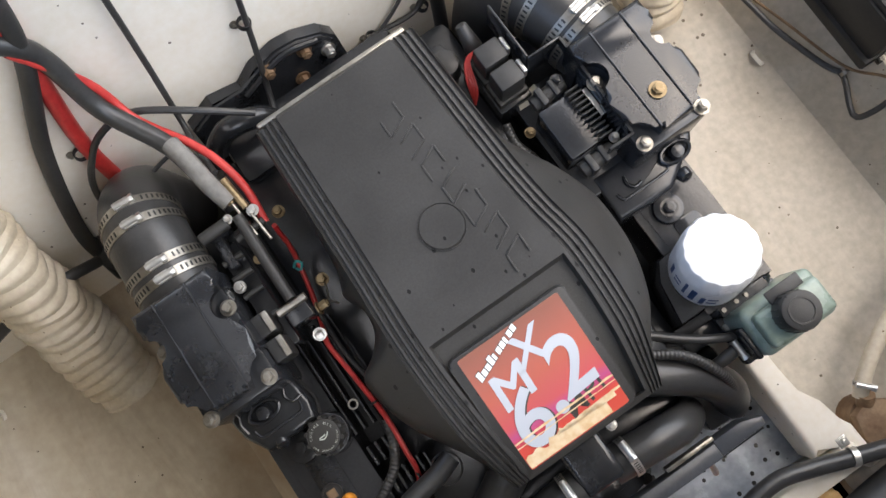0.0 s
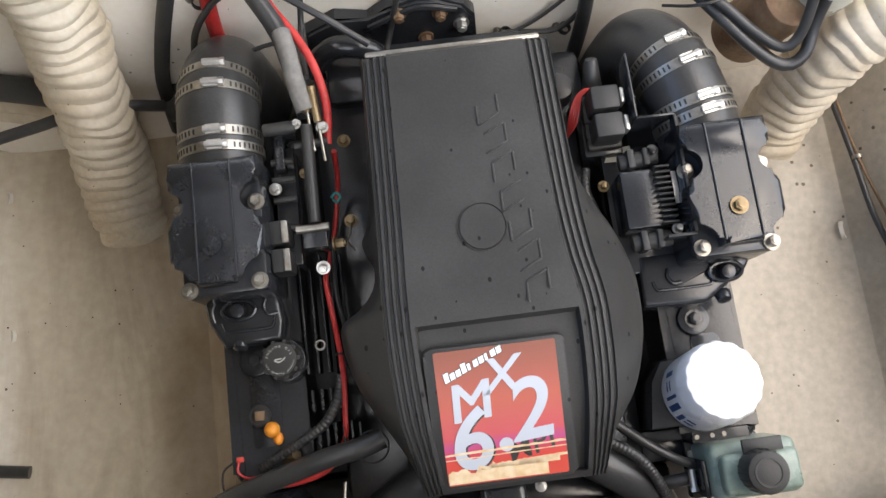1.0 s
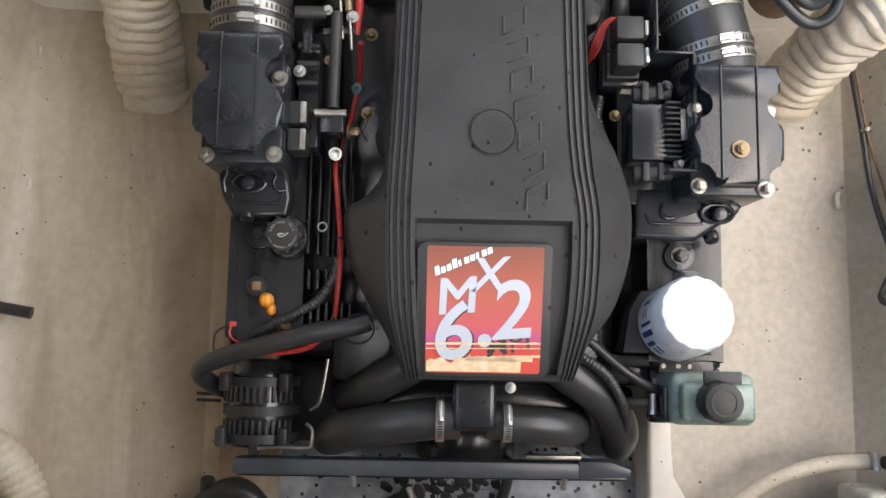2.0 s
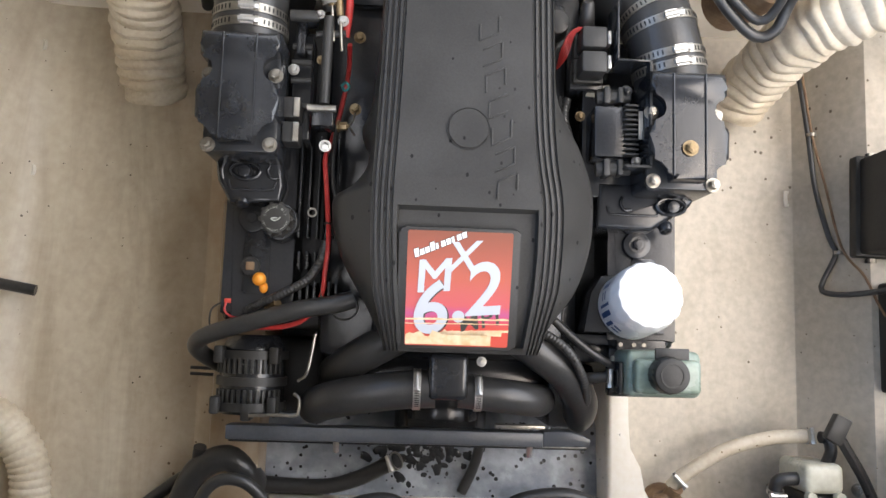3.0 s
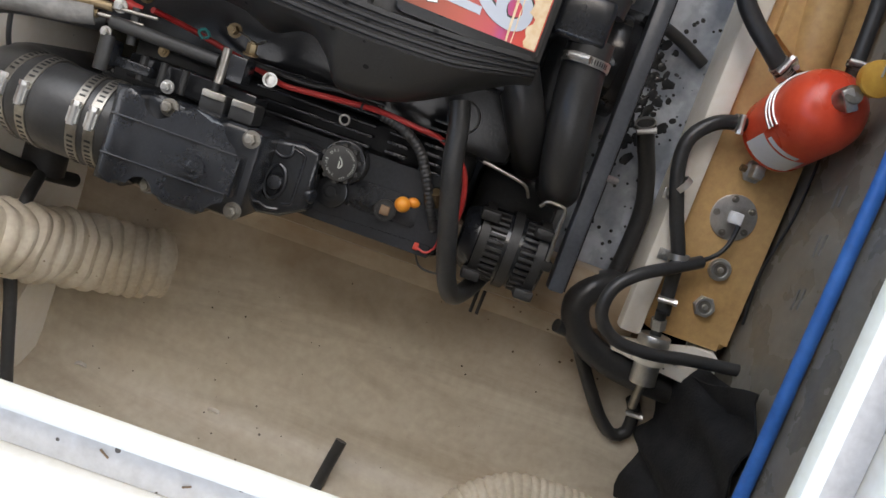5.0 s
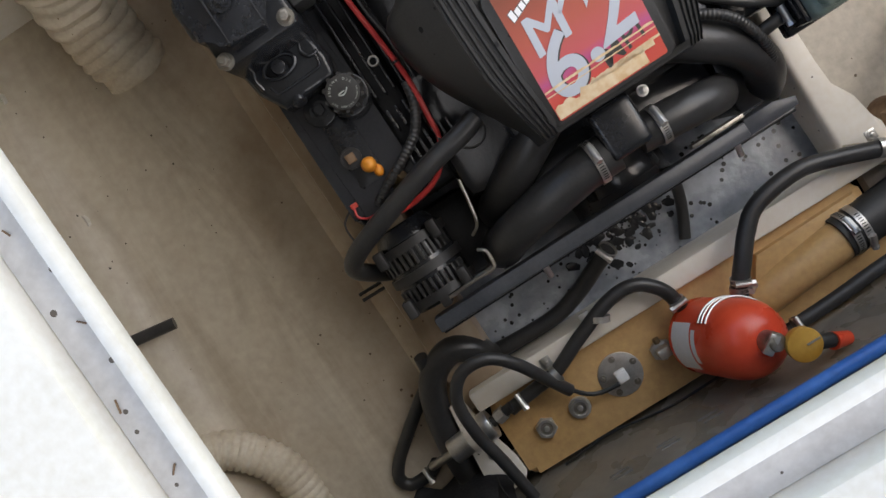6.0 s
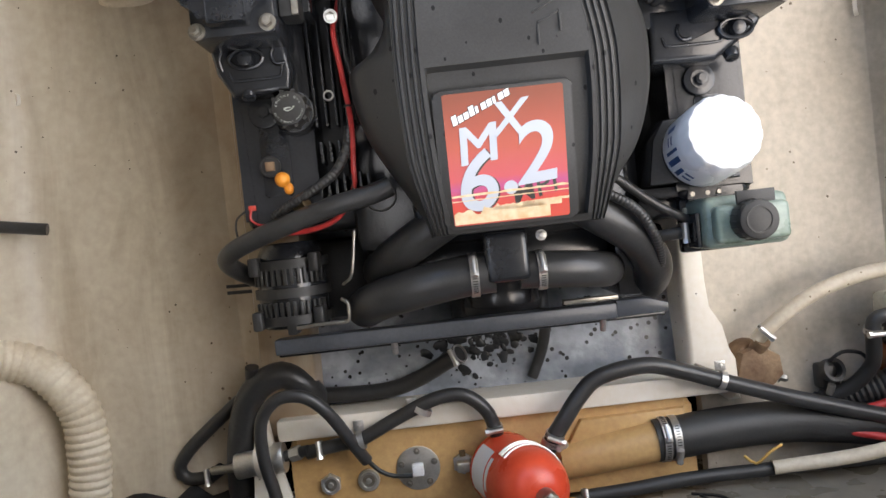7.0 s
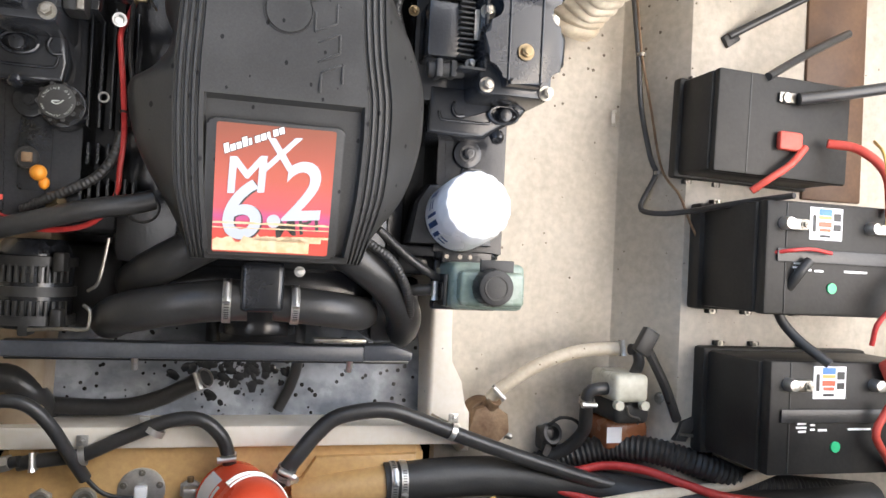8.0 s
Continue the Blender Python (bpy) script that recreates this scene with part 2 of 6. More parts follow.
def prism(outline, z0, z1, bev=0.0, bm=None, seg=2):
    """A plan outline raised from z0 to z1, its top edge rounded."""
    bm = bm or bmesh.new()
    lo = [bm.verts.new((x, y, z0)) for x, y in outline]
    hi = [bm.verts.new((x, y, z1)) for x, y in outline]
    n = len(outline)
    bm.faces.new(lo[::-1])
    top = bm.faces.new(hi)
    for i in range(n):
        bm.faces.new((lo[i], lo[(i + 1) % n], hi[(i + 1) % n], hi[i]))
    if bev:
        bmesh.ops.bevel(bm, geom=list(top.edges), offset=bev, segments=seg, profile=0.5, affect="EDGES")
    return bm


def rounded(x0, x1, y0, y1, r, n=5):
    out = []
    for cx, cy, a0 in ((x1 - r, y1 - r, 0), (x0 + r, y1 - r, 90), (x0 + r, y0 + r, 180), (x1 - r, y0 + r, 270)):
        for i in range(n + 1):
            a = radians(a0 + 90 * i / n)
            out.append((cx + r * math.cos(a), cy + r * math.sin(a)))
    return out


def arc(cx, cy, r, a0, a1, n=8):
    return [(cx + r * math.cos(radians(a0 + (a1 - a0) * i / n)), cy + r * math.sin(radians(a0 + (a1 - a0) * i / n)))
            for i in range(n + 1)]


def spline(pts, step=0.008):
    """Points along a smooth curve through pts."""
    p = [Vector(q) for q in pts]
    if len(p) == 2:
        n = max(2, int((p[1] - p[0]).length / step))
        return [p[0].lerp(p[1], i / n) for i in range(n + 1)]
    p = [2 * p[0] - p[1]] + p + [2 * p[-1] - p[-2]]
    out = []
    for i in range(1, len(p) - 2):
        a, b, c, d = p[i - 1:i + 3]
        n = max(2, int((c - b).length / step))
        for k in range(n):
            t = k / n
            out.append(0.5 * (2 * b + (c - a) * t + (2 * a - 5 * b + 4 * c - d) * t * t + (3 * b - a - 3 * c + d) * t ** 3))
    out.append(p[-2])
    return out


def tube(pts, r, seg=12, step=0.008, bm=None, ridge=0.0, pitch=0.012, saw=False, crumple=0.0):
    """A hose or wire of radius r along pts; ridge and pitch give corrugations."""
    bm = bm or bmesh.new()
    if ridge:
        step = min(step, pitch / 5)
    line = spline(pts, step)
    up = Vector((0.13, 0.31, 0.94))
    rings = []
    run = 0.0
    for i, p in enumerate(line):
        d = (line[min(i + 1, len(line) - 1)] - line[max(i - 1, 0)]).normalized()
        if i:
            run += (p - line[i - 1]).length
        u = (up - d * up.dot(d)).normalized()
        up = u
        v = d.cross(u)
        rr = r
        if ridge:
            ph = run / pitch % 1
            rr = r * (1 + ridge * (abs(math.sin(math.pi * ph)) if saw else 0.5 + 0.5 * math.sin(2 * math.pi * ph)) - ridge / 2)
        ring_v = []
        for k in range(seg):
            w = u * math.cos(2 * math.pi * k / seg) + v * math.sin(2 * math.pi * k / seg)
            q = p + rr * w
            if crumple:
                q = q + w * crumple * noise.noise(q * 26) + d * crumple * 1.6 * noise.noise(q * 17 + Vector((5, 3, 1)))
            ring_v.append(bm.verts.new(q))
        rings.append(ring_v)
    for a, b in zip(rings, rings[1:]):
        for k in range(seg):
            bm.faces.new((a[k], a[(k + 1) % seg], b[(k + 1) % seg], b[k]))
    bm.faces.new(rings[0][::-1])
    bm.faces.new(rings[-1])
    return bm


def band(c, axis, r, width, thick=0.0015, seg=28, bm=None):
    """A flat clamp band round a hose."""
    bm = bm or bmesh.new()
    q = Vector(axis).to_track_quat("Z", "Y").to_matrix().to_4x4()
    m = Matrix.Translation(c) @ q
    rings = []
    for rad, z in ((r, -width / 2), (r + thick, -width / 2), (r + thick, width / 2), (r, width / 2)):
        rings.append([bm.verts.new(m @ Vector((rad * math.cos(2 * math.pi * k / seg), rad * math.sin(2 * math.pi * k / seg), z)))
                      for k in range(seg)])
    for a, b in zip(rings, rings[1:] + rings[:1]):
        for k in range(seg):
            bm.faces.new((a[k], a[(k + 1) % seg], b[(k + 1) % seg], b[k]))
    return bm


def hose_clamp(parent, c, axis, r, width=0.011, screw=(0, 0, 1), bandmat=None):
    """A worm-drive clamp: band, then screw housing."""
    b = part("hose_clamp", band(c, axis, r, width), bandmat or STEEL, parent, "slotted stainless hose clamp")
    s = Vector(screw)
    a = Vector(axis).normalized()
    s = (s - a * s.dot(a)).normalized()
    w = a.cross(s)
    o = Vector(c) + s * (r + 0.004)
    bm = cyl(o - w * 0.011, o + w * 0.011, 0.0042, seg=10)
    cyl(o + w * 0.011, o + w * 0.016, 0.0052, seg=6, bm=bm)
    rot = Matrix((w, a, s)).transposed().to_4x4()
    bmesh.ops.create_cube(bm, size=1, matrix=Matrix.Translation(o - s * 0.002) @ rot @ Matrix.Diagonal((0.017, width, 0.005, 1)))
    part("clamp_screw", bm, STEEL, b)
    slots = bmesh.new()
    for k in range(16):
        t = (26 + 7 * (k % 8)) * (1 if k < 8 else -1)
        n = (s * math.cos(radians(t)) + w * math.sin(radians(t))).normalized()
        g = a.cross(n)
        m = Matrix.Translation(Vector(c) + n * (r + 0.0015)) @ Matrix((g, a, n)).transposed().to_4x4() @ Matrix.Diagonal((r * 0.045, width * 0.55, 0.0006, 1))
        bmesh.ops.create_cube(slots, size=1, matrix=m)
    tagged(part("perforation", slots, BLACKINK, b), kind="stuff")
    return b


def bolt(parent, c, r=0.008, h=0.008, mat=None, axis=(0, 0, 1), name="bolt", label=""):
    """A hex head with its washer."""
    c, a = Vector(c), Vector(axis).normalized()
    bm = cyl(c, c + a * 0.002, r * 1.45, seg=18)
    cyl(c + a * 0.002, c + a * h, r, seg=6, bm=bm, bev=0.0008)
    cyl(c + a * h, c + a * (h + 0.002), r * 0.55, seg=10, bm=bm)
    return part(name, bm, mat or DULL, parent, label)


def sheet(pts_rows, bm=None, thick=0.0):
    """A surface through rows of points."""
    bm = bm or bmesh.new()
    rows = [[bm.verts.new(p) for p in row] for row in pts_rows]
    for a, b in zip(rows, rows[1:]):
        for i in range(len(a) - 1):
            bm.faces.new((a[i], a[i + 1], b[i + 1], b[i]))
    if thick:
        bmesh.ops.recalc_face_normals(bm, faces=bm.faces)
        bmesh.ops.solidify(bm, geom=list(bm.faces), thickness=thick)
    return bm


def lettering(name, text, size, m, mat, parent, depth=0.0006, shear=0.0, bold=0.0, align="LEFT"):
    cu = bpy.data.curves.new(name, "FONT")
    cu.body, cu.size, cu.extrude, cu.shear, cu.offset, cu.align_x = text, size, depth, shear, bold, align
    tmp = new(name, cu)
    me = bpy.data.meshes.new_from_object(tmp.evaluated_get(bpy.context.evaluated_depsgraph_get()))
    bpy.data.objects.remove(tmp)
    me.transform(m)
    me.materials.clear()
    me.materials.append(mat)
    for f in me.polygons:
        f.use_smooth = False
    ob = new(name, me)
    ob.parent = parent
    ob.matrix_parent_inverse = Matrix.Translation(-Vector(parent.location)) if not parent.parent else Matrix()
    return ob


# ---- the hull and deck ----
Y0, Y1 = -0.715, 0.31          # front bulkhead, foot of the transom


# left bilge shelf: from the engine bed out to the hull side
rows = []
for y in [Y0 - 0.02 + i * 0.06 for i in range(21)]:
    rows.append([(-0.375, y, 0.215), (-0.40, y, 0.205), (-0.42, y, 0.19), (-0.60, y, 0.188), (-0.70, y, 0.192), (-0.735, y, 0.198),
                 (-0.765, y, 0.225), (-0.80, y, 0.30), (-0.90, y, 0.55), (-0.95, y, 0.93)])
solo("floor", sheet(rows, thick=0.012), add_brown_edge(GELCOAT, -0.42, 0.035, (0.22, 0.12, 0.05)), "cream gelcoat bilge shelf with streaks and dirt, browner near the engine", "bilge floor", kind="structure")
rows = []
for y in [Y0 - 0.02 + i * 0.06 for i in range(21)]:
    rows.append([(0.30, y, 0.215), (0.34, y, 0.195), (0.48, y, 0.19), (0.60, y, 0.19), (0.642, y, 0.191), (0.650, y, 0.197),
                 (0.678, y, 0.252), (0.704, y, 0.307), (0.711, y, 0.316), (0.73, y, 0.3175), (1.52, y, 0.318), (1.58, y, 0.36),
                 (1.66, y, 0.93)])
solo("floor_starboard", sheet(rows, thick=0.012), SHELF, "pale gelcoat bilge shelf stepping up to battery ledge", "bilge floor",
     kind="structure")
# centre bilge under the engine
solo("bilge", sheet([[(x, y, z) for x in (-0.42, -0.2, 0.0, 0.2, 0.32)] for y, z in ((-0.56, 0.205), (-0.50, 0.20), (-0.42, 0.19), (-0.36, 0.15), (-0.30, 0.10), (0.0, 0.10), (0.45, 0.10))], thick=0.012), BILGE,
     "oily grey painted bilge bottom with dirt", "bilge floor", kind="structure")
# engine beds
solo("stringer", box((-0.385, -0.57, 0.09), (-0.30, 0.32, 0.262), 0.008), GELCOAT, "cream moulded engine bed stringer", "stringer", kind="structure")
flare = [(0.278, 0.32), (0.315, 0.32), (0.315, -0.40), (0.318, -0.44), (0.326, -0.475), (0.342, -0.505), (0.354, -0.525), (0.356, -0.59), (0.3375, -0.59), (0.3375, -0.535),
         (0.278, -0.535)]
solo("stringer", prism(flare[::-1], 0.09, 0.268, 0.010, seg=3), WHITE, "cream moulded engine bed stringer flaring at its foot", "stringer", kind="structure")
# raked transom
rows = []
for z in (0.09, 0.2, 0.35, 0.5, 0.7, 0.93):
    rows.append([(x, Y1 + (z - 0.19) * 0.25, z) for x in (-0.97, -0.5, 0.0, 0.5, 1.0, 1.68)])
solo("wall_transom", sheet(rows, thick=-0.03), WHITE, "white painted raked transom wall", "wall", kind="structure")
# front bulkhead
solo("wall_front", box((-0.97, Y0 - 0.03, 0.08), (1.68, Y0, 0.93)), FOIL, "dusty grey insulated front bulkhead", "wall", kind="structure")
solo("trim", tube([(x, Y0 + 0.0115, 0.488) for x in (-0.6, -0.2, 0.2, 0.75)], 0.0095, 16), BLUEPL, "blue plastic trim along the bulkhead", "trim",
     kind="structure")
# faded marking on the bulkhead, too worn to read
marking = tagged(new("bulkhead_marking"), "worn pale printed marking on the bulkhead", "marking")
marking.location = (-0.2, Y0, 0.30)
for x, z in ((-0.105, 0.375), (-0.172, 0.380), (-0.247, 0.385)):
    for k in range(2):
        part("printed_bar", box((x + 0.004 * k, Y0 - 0.001, z + 0.014 * k), (x + 0.030 + 0.003 * k, Y0 + 0.0012, z + 0.0045 + 0.014 * k)), CLOTH, marking)
# deck round the hatch, with drip channel and lip
LX, FY, RX, AY, LZ = -0.400, -0.486, 1.60, 0.56, 0.97
def ring(name, a, b, z0, z1, mat, bev):
    for lo, hi in (((LX - b, FY - b), (LX - a, AY + b)), ((LX - a + 0.0005, FY - b), (RX + a - 0.0005, FY - a)),
                   ((RX + a, FY - b), (RX + b, AY + b)), ((LX - a + 0.0005, AY + a), (RX + a - 0.0005, AY + b))):
        solo(name, box((*lo, z0), (*hi, z1), bev), mat, "moulded white deck round the open hatch", "deck", kind="structure")


ring("deck_lip", 0.0, 0.012, LZ - 0.016, LZ, DECK, 0.004)
ring("deck_channel", 0.0125, 0.042, LZ - 0.03, LZ - 0.020, CHANNEL, 0.0)
ring("deck", 0.0425, 0.75, LZ - 0.03, LZ + 0.004, DECK, 0.004)

# cross beam before the tank
solo("crossbeam", box((-0.365, -0.573, 0.10), (0.335, -0.540, 0.285), 0.005), WHITE, "white painted cross beam with chipped edges", "beam",
     kind="structure")
# added panel, out of view, blocking overhead light and darkening reflections
solo("overhead_blocker", sheet([[(x, y, 2.6) for x in (-0.85, 0.1, 1.0)] for y in (-1.2, 0.3, 1.6)]), DIMMER, "added unseen dark panel that dims light from overhead", "canopy", kind="structure")


# ---- the engine ----
engine = thing("marine_engine", (0, 0, 0.12), "black painted marine engine on cream engine beds", "engine")


def manifold(sx, dy, cx):
    """One exhaust manifold: capped log with bitten corners, base, end casting and bolts."""
    w = 0.0525
    def P(x, y):
        return (cx + sx * x, y + dy)
    o = []
    o += [P(-w, 0.125), P(-w, 0.104)]
    o += [P(-w + 0.003 + x, y) for x, y in arc(0, 0.072, 0.022, 100, -100, 10)]
    o += [P(-w - 0.004, 0.042), P(-w - 0.003, 0.008)]
    o += [P(-w - 0.002 + x, -0.024 + y) for x, y in arc(0, 0, 0.030, 90, 0, 6)]
    o += [P(w - 0.034, -0.024)]
    o += [P(w + 0.002 + x, -0.024 + y) for x, y in arc(0, 0, 0.034, 180, 90, 6)]
    o += [P(w + 0.002, 0.036)]
    o += [P(w - 0.003 + x, y) for x, y in arc(0, 0.074, 0.025, 280, 80, 10)]
    o += [P(w, 0.108), P(w, 0.125)]
    if sx < 0:
        o = o[::-1]
    m = part("exhaust_manifold", prism(o, 0.47, 0.552, 0.007, seg=3), CAST, engine, "satin black cast exhaust manifold")
    part("manifold_base", box((cx - 0.0515, dy - 0.034, 0.40), (cx + 0.0515, dy + 0.126, 0.523), 0.008), PAINT, m)
    for x in (-0.022, 0.022):
        part("casting_rib", box((cx + x * 1.0 - 0.0012, dy - 0.02, 0.549), (cx + x + 0.0012, dy + 0.122, 0.5545), 0.0008), PAINT, m)
    for x, y in ((-0.042, -0.025), (0.041, -0.022), (-0.046, 0.072), (0.044, 0.074)):
        bolt(m, (cx + sx * x, dy + y, 0.523), 0.007, 0.012)
    # front casting tapering down to the block, with its cast hooks and beads
    if sx > 0:
        plan = [(-0.350, -0.010), (-0.343, -0.050), (-0.325, -0.081), (-0.252, -0.081), (-0.246, -0.055), (-0.253, -0.010)]
    else:
        plan = [(0.208, -0.030), (0.206, -0.098), (0.288, -0.101), (0.346, -0.062), (0.362, -0.036), (0.355, -0.030)]
    f = part("end_casting", prism(plan, 0.33, 0.452, 0.009, seg=3), PAINT, m)
    top = 0.4525
    xa, xb, yf = (-0.326, -0.258, -0.062) if sx > 0 else (0.222, 0.300, -0.078)
    part("edge_bead", tube([(xa, yf + 0.012, top), (xa + 0.003, yf + 0.002, top), (xa + 0.012, yf, top), (xb - 0.012, yf, top), (xb - 0.003, yf + 0.003, top), (xb, yf + 0.016, top)],
                           0.0022, 8, 0.004), CAST, f)
    bx, by = (-0.302, -0.036) if sx > 0 else (0.315, -0.064)
    part("boss", cyl((bx, by, top - 0.004), (bx, by - 0.002, top + 0.016), 0.012, 0.009, bev=0.002), CAST, f)
    part("casting_loop", tube([(bx + 0.021 * math.cos(radians(a)), by + 0.012 * math.sin(radians(a)), top + 0.004) for a in range(0, 361, 30)], 0.0030, 8, 0.003), CAST, f)
    hx, hy = (-0.262, -0.036) if sx > 0 else (0.250, -0.062)
    part("cast_hook", tube([(hx - 0.006, hy + 0.010, top), (hx - 0.009, hy, top + 0.002), (hx - 0.003, hy - 0.009, top + 0.002), (hx + 0.008, hy - 0.008, top)], 0.0026, 8, 0.003), CAST, f)
    hx, hy = (-0.338, -0.034) if sx > 0 else (0.290, -0.034)
    part("cast_hook", tube([(hx + 0.006, hy + 0.012, top), (hx + 0.002, hy, top + 0.002), (hx + 0.004, hy - 0.014, top)], 0.0026, 8, 0.003), CAST, f)
    part("drain_boss", cyl((bx - 0.004, yf - 0.011, top - 0.012), (bx - 0.004, yf - 0.022, top - 0.006), 0.011, 0.009, 16, bev=0.002), CAST, f)
    return m


man_l = manifold(1, 0.009, -0.298)
man_r = manifold(-1, -0.019, 0.308)
bolt(man_r, (0.308, -0.001, 0.553), 0.0075, 0.007, BRASS)
bolt(man_l, (-0.303, 0.030, 0.553), 0.0085, 0.003, CAST)
for m in (man_l, man_r):
    m.location.z += 0.023

# block, intake and valve covers
part("engine_block", box((-0.20, -0.30, 0.14), (0.20, 0.30, 0.40), 0.02), PAINT, engine)
part("intake_manifold", box((-0.115, -0.27, 0.38), (0.165, 0.25, 0.46), 0.015), PAINT, engine)
for sx, dy in ((-1, 0.0), (1, -0.022)):
    xs = sorted((sx * 0.235, sx * 0.337))
    vc = part("valve_cover", prism(rounded(xs[0], xs[1], -0.252 + dy, 0.22 + dy, 0.014), 0.34, 0.432, 0.016, seg=4), PAINT, engine,
              "glossy black stamped valve cover")
    part("cylinder_head", box((min(sx * 0.17, sx * 0.34), -0.26 + dy, 0.24), (max(sx * 0.17, sx * 0.34), 0.23 + dy, 0.345), 0.01), PAINT, engine)
    part("cover_pad", prism(rounded(sx * 0.288 - 0.019, sx * 0.288 + 0.019, -0.21 + dy, -0.115 + dy, 0.006), 0.425, 0.4350, 0.002), CAST, vc)
    if sx < 0:
        cap = part("oil_cap", cyl((-0.255, -0.104, 0.445), (-0.255, -0.104, 0.487), 0.0225, 0.0215, 28, bev=0.0025), PLASTIC, vc,
                   "black ribbed oil filler cap with white print")
        for k in range(10):
            a = 2 * math.pi * k / 10
            part("grip_rib", cyl((-0.255 + 0.0222 * math.cos(a), -0.104 + 0.0222 * math.sin(a), 0.452),
                                 (-0.255 + 0.0222 * math.cos(a), -0.104 + 0.0222 * math.sin(a), 0.484), 0.003, seg=8), PLASTIC, vc)
        part("filler_neck", cyl((-0.255, -0.104, 0.43), (-0.255, -0.104, 0.458), 0.0295, 0.027, 28, bev=0.002), PAINT, vc)
        # ring of lettering on the cap
        for word, a0, stepa, flip in (("ENGINE OIL", 165, -16, 1), ("SEE OWNERS MANUAL", 197, 9.6, -1)):
            for i, ch in enumerate(word):
                if ch == " ":
                    continue
                a = radians(a0 + stepa * i)
                rr = 0.0158 if flip > 0 else 0.0172
                spot = Vector((-0.255 + rr * math.cos(a), -0.104 + rr * math.sin(a), 0.4874))
                tw = a - math.pi / 2 if flip > 0 else a + math.pi / 2
                lettering("printed_letter", ch, 0.0042 if flip > 0 else 0.0030, Matrix.Translation(spot) @ Matrix.Rotation(tw, 4, "Z") @
                          Matrix.Translation((0, -0.0014, 0)), CAPINK, cap, 0.0002, align="CENTER")
        bm = tube([(-0.261, -0.105, 0.4874), (-0.256, -0.1075, 0.4874), (-0.251, -0.1055, 0.4874), (-0.2475, -0.102, 0.4874)], 0.0008, 6, 0.003)
        tube([(-0.2605, -0.104, 0.4874), (-0.252, -0.1035, 0.4874)], 0.0008, 6, 0.003, bm)
        part("oil_can_mark", bm, CAPINK, cap)
    bs = part("bolt_boss", cyl((sx * 0.296 if sx < 0 else 0.277, -0.098 if sx < 0 else -0.117, 0.40),
                               (sx * 0.296 if sx < 0 else 0.277, -0.098 if sx < 0 else -0.117, 0.440), 0.024, 0.021, 24, bev=0.003), PAINT, vc)
    bolt(bs, (sx * 0.296 if sx < 0 else 0.277, -0.098 if sx < 0 else -0.117, 0.440), 0.0085, 0.009, PAINT)

# dipstick and square plug on the left valve cover
part("grommet", cyl((-0.296, -0.169, 0.424), (-0.296, -0.169, 0.437), 0.0155, 0.0135, 20, bev=0.002), RUBBER, engine)
part("square_plug", box((-0.302, -0.175, 0.433), (-0.290, -0.163, 0.442), 0.001), RUSTY, engine, "rusty square plug")
part("grommet_ring", band((-0.296, -0.169, 0.4375), (0, 0, 1), 0.0118, 0.003, 0.0022, 24), HOSE, engine)
dip = part("dipstick", tube([(-0.265, -0.213, 0.39), (-0.272, -0.203, 0.425), (-0.278, -0.194, 0.437)], 0.003, 8), STEEL, engine)
part("dipstick_knob", ball((-0.281, -0.188, 0.443), 0.0102), ORANGE, dip, "round orange dipstick knob")
part("knob_tail", ball((-0.275, -0.200, 0.438), 0.0065, squash=(1, 1.3, 1)), ORANGE, dip)

# finned slats between cover and left valve cover
for i in range(7):
    x = -0.232 + 0.0105 * i
    part("cooling_fin", box((x - 0.0018, -0.228, 0.40), (x + 0.0018, -0.192 + 0.003 * (i % 2), 0.446), 0.001), CAST, engine)
for i in range(4):
    x = -0.226 + 0.012 * i
    part("cooling_fin", box((x - 0.0018, -0.172, 0.40), (x + 0.0018, -0.145, 0.444), 0.001), CAST, engine)
for i in range(5):
    x = -0.228 + 0.013 * i
    part("casting_rib", box((x - 0.0015, -0.125, 0.41), (x + 0.0015, 0.03, 0.446 - 0.004 * i), 0.0008), CAST, engine)
part("lifting_ring", band((-0.205, -0.092, 0.475), (0, 0.1, 1), 0.0048, 0.003, 0.002, 20), DULL, engine)


# rubber risers and their clamps
def riser(pts, clamps, r, scr, shift):
    el = part("exhaust_elbow", tube(pts, r, 28, 0.01), RUBBER, engine, "black rubber exhaust elbow hose")
    for c, a in clamps:
        hose_clamp(el, c, a, r + 0.0005, 0.012, scr, DULL)
    el.location += Vector(shift)
    return el


riser([(-0.300, 0.115, 0.495), (-0.299, 0.16, 0.50), (-0.297, 0.21, 0.502), (-0.295, 0.255, 0.48), (-0.295, 0.285, 0.43),
       (-0.295, 0.30, 0.35), (-0.295, 0.31, 0.25)],
      (((-0.2985, 0.143, 0.498), (0, 1, 0.03)), ((-0.2985, 0.162, 0.50), (0, 1, 0.03)),
       ((-0.297, 0.212, 0.501), (0, 1, -0.15)), ((-0.2965, 0.232, 0.494), (0, 1, -0.35))), 0.0515, (0.1, 0, 1), (-0.002, 0.014, 0.010))
riser([(0.309, 0.09, 0.495), (0.300, 0.14, 0.50), (0.288, 0.18, 0.502), (0.275, 0.225, 0.48), (0.268, 0.255, 0.43), (0.265, 0.27, 0.35),
       (0.265, 0.28, 0.25)],
      (((0.304, 0.118, 0.498), (-0.2, 1, 0.05)), ((0.301, 0.135, 0.50), (-0.2, 1, 0.05)),
       ((0.289, 0.178, 0.502), (-0.28, 1, -0.05)), ((0.282, 0.198, 0.496), (-0.3, 1, -0.3))), 0.0515, (0, 0, 1), (-0.002, 0.010, 0.010))


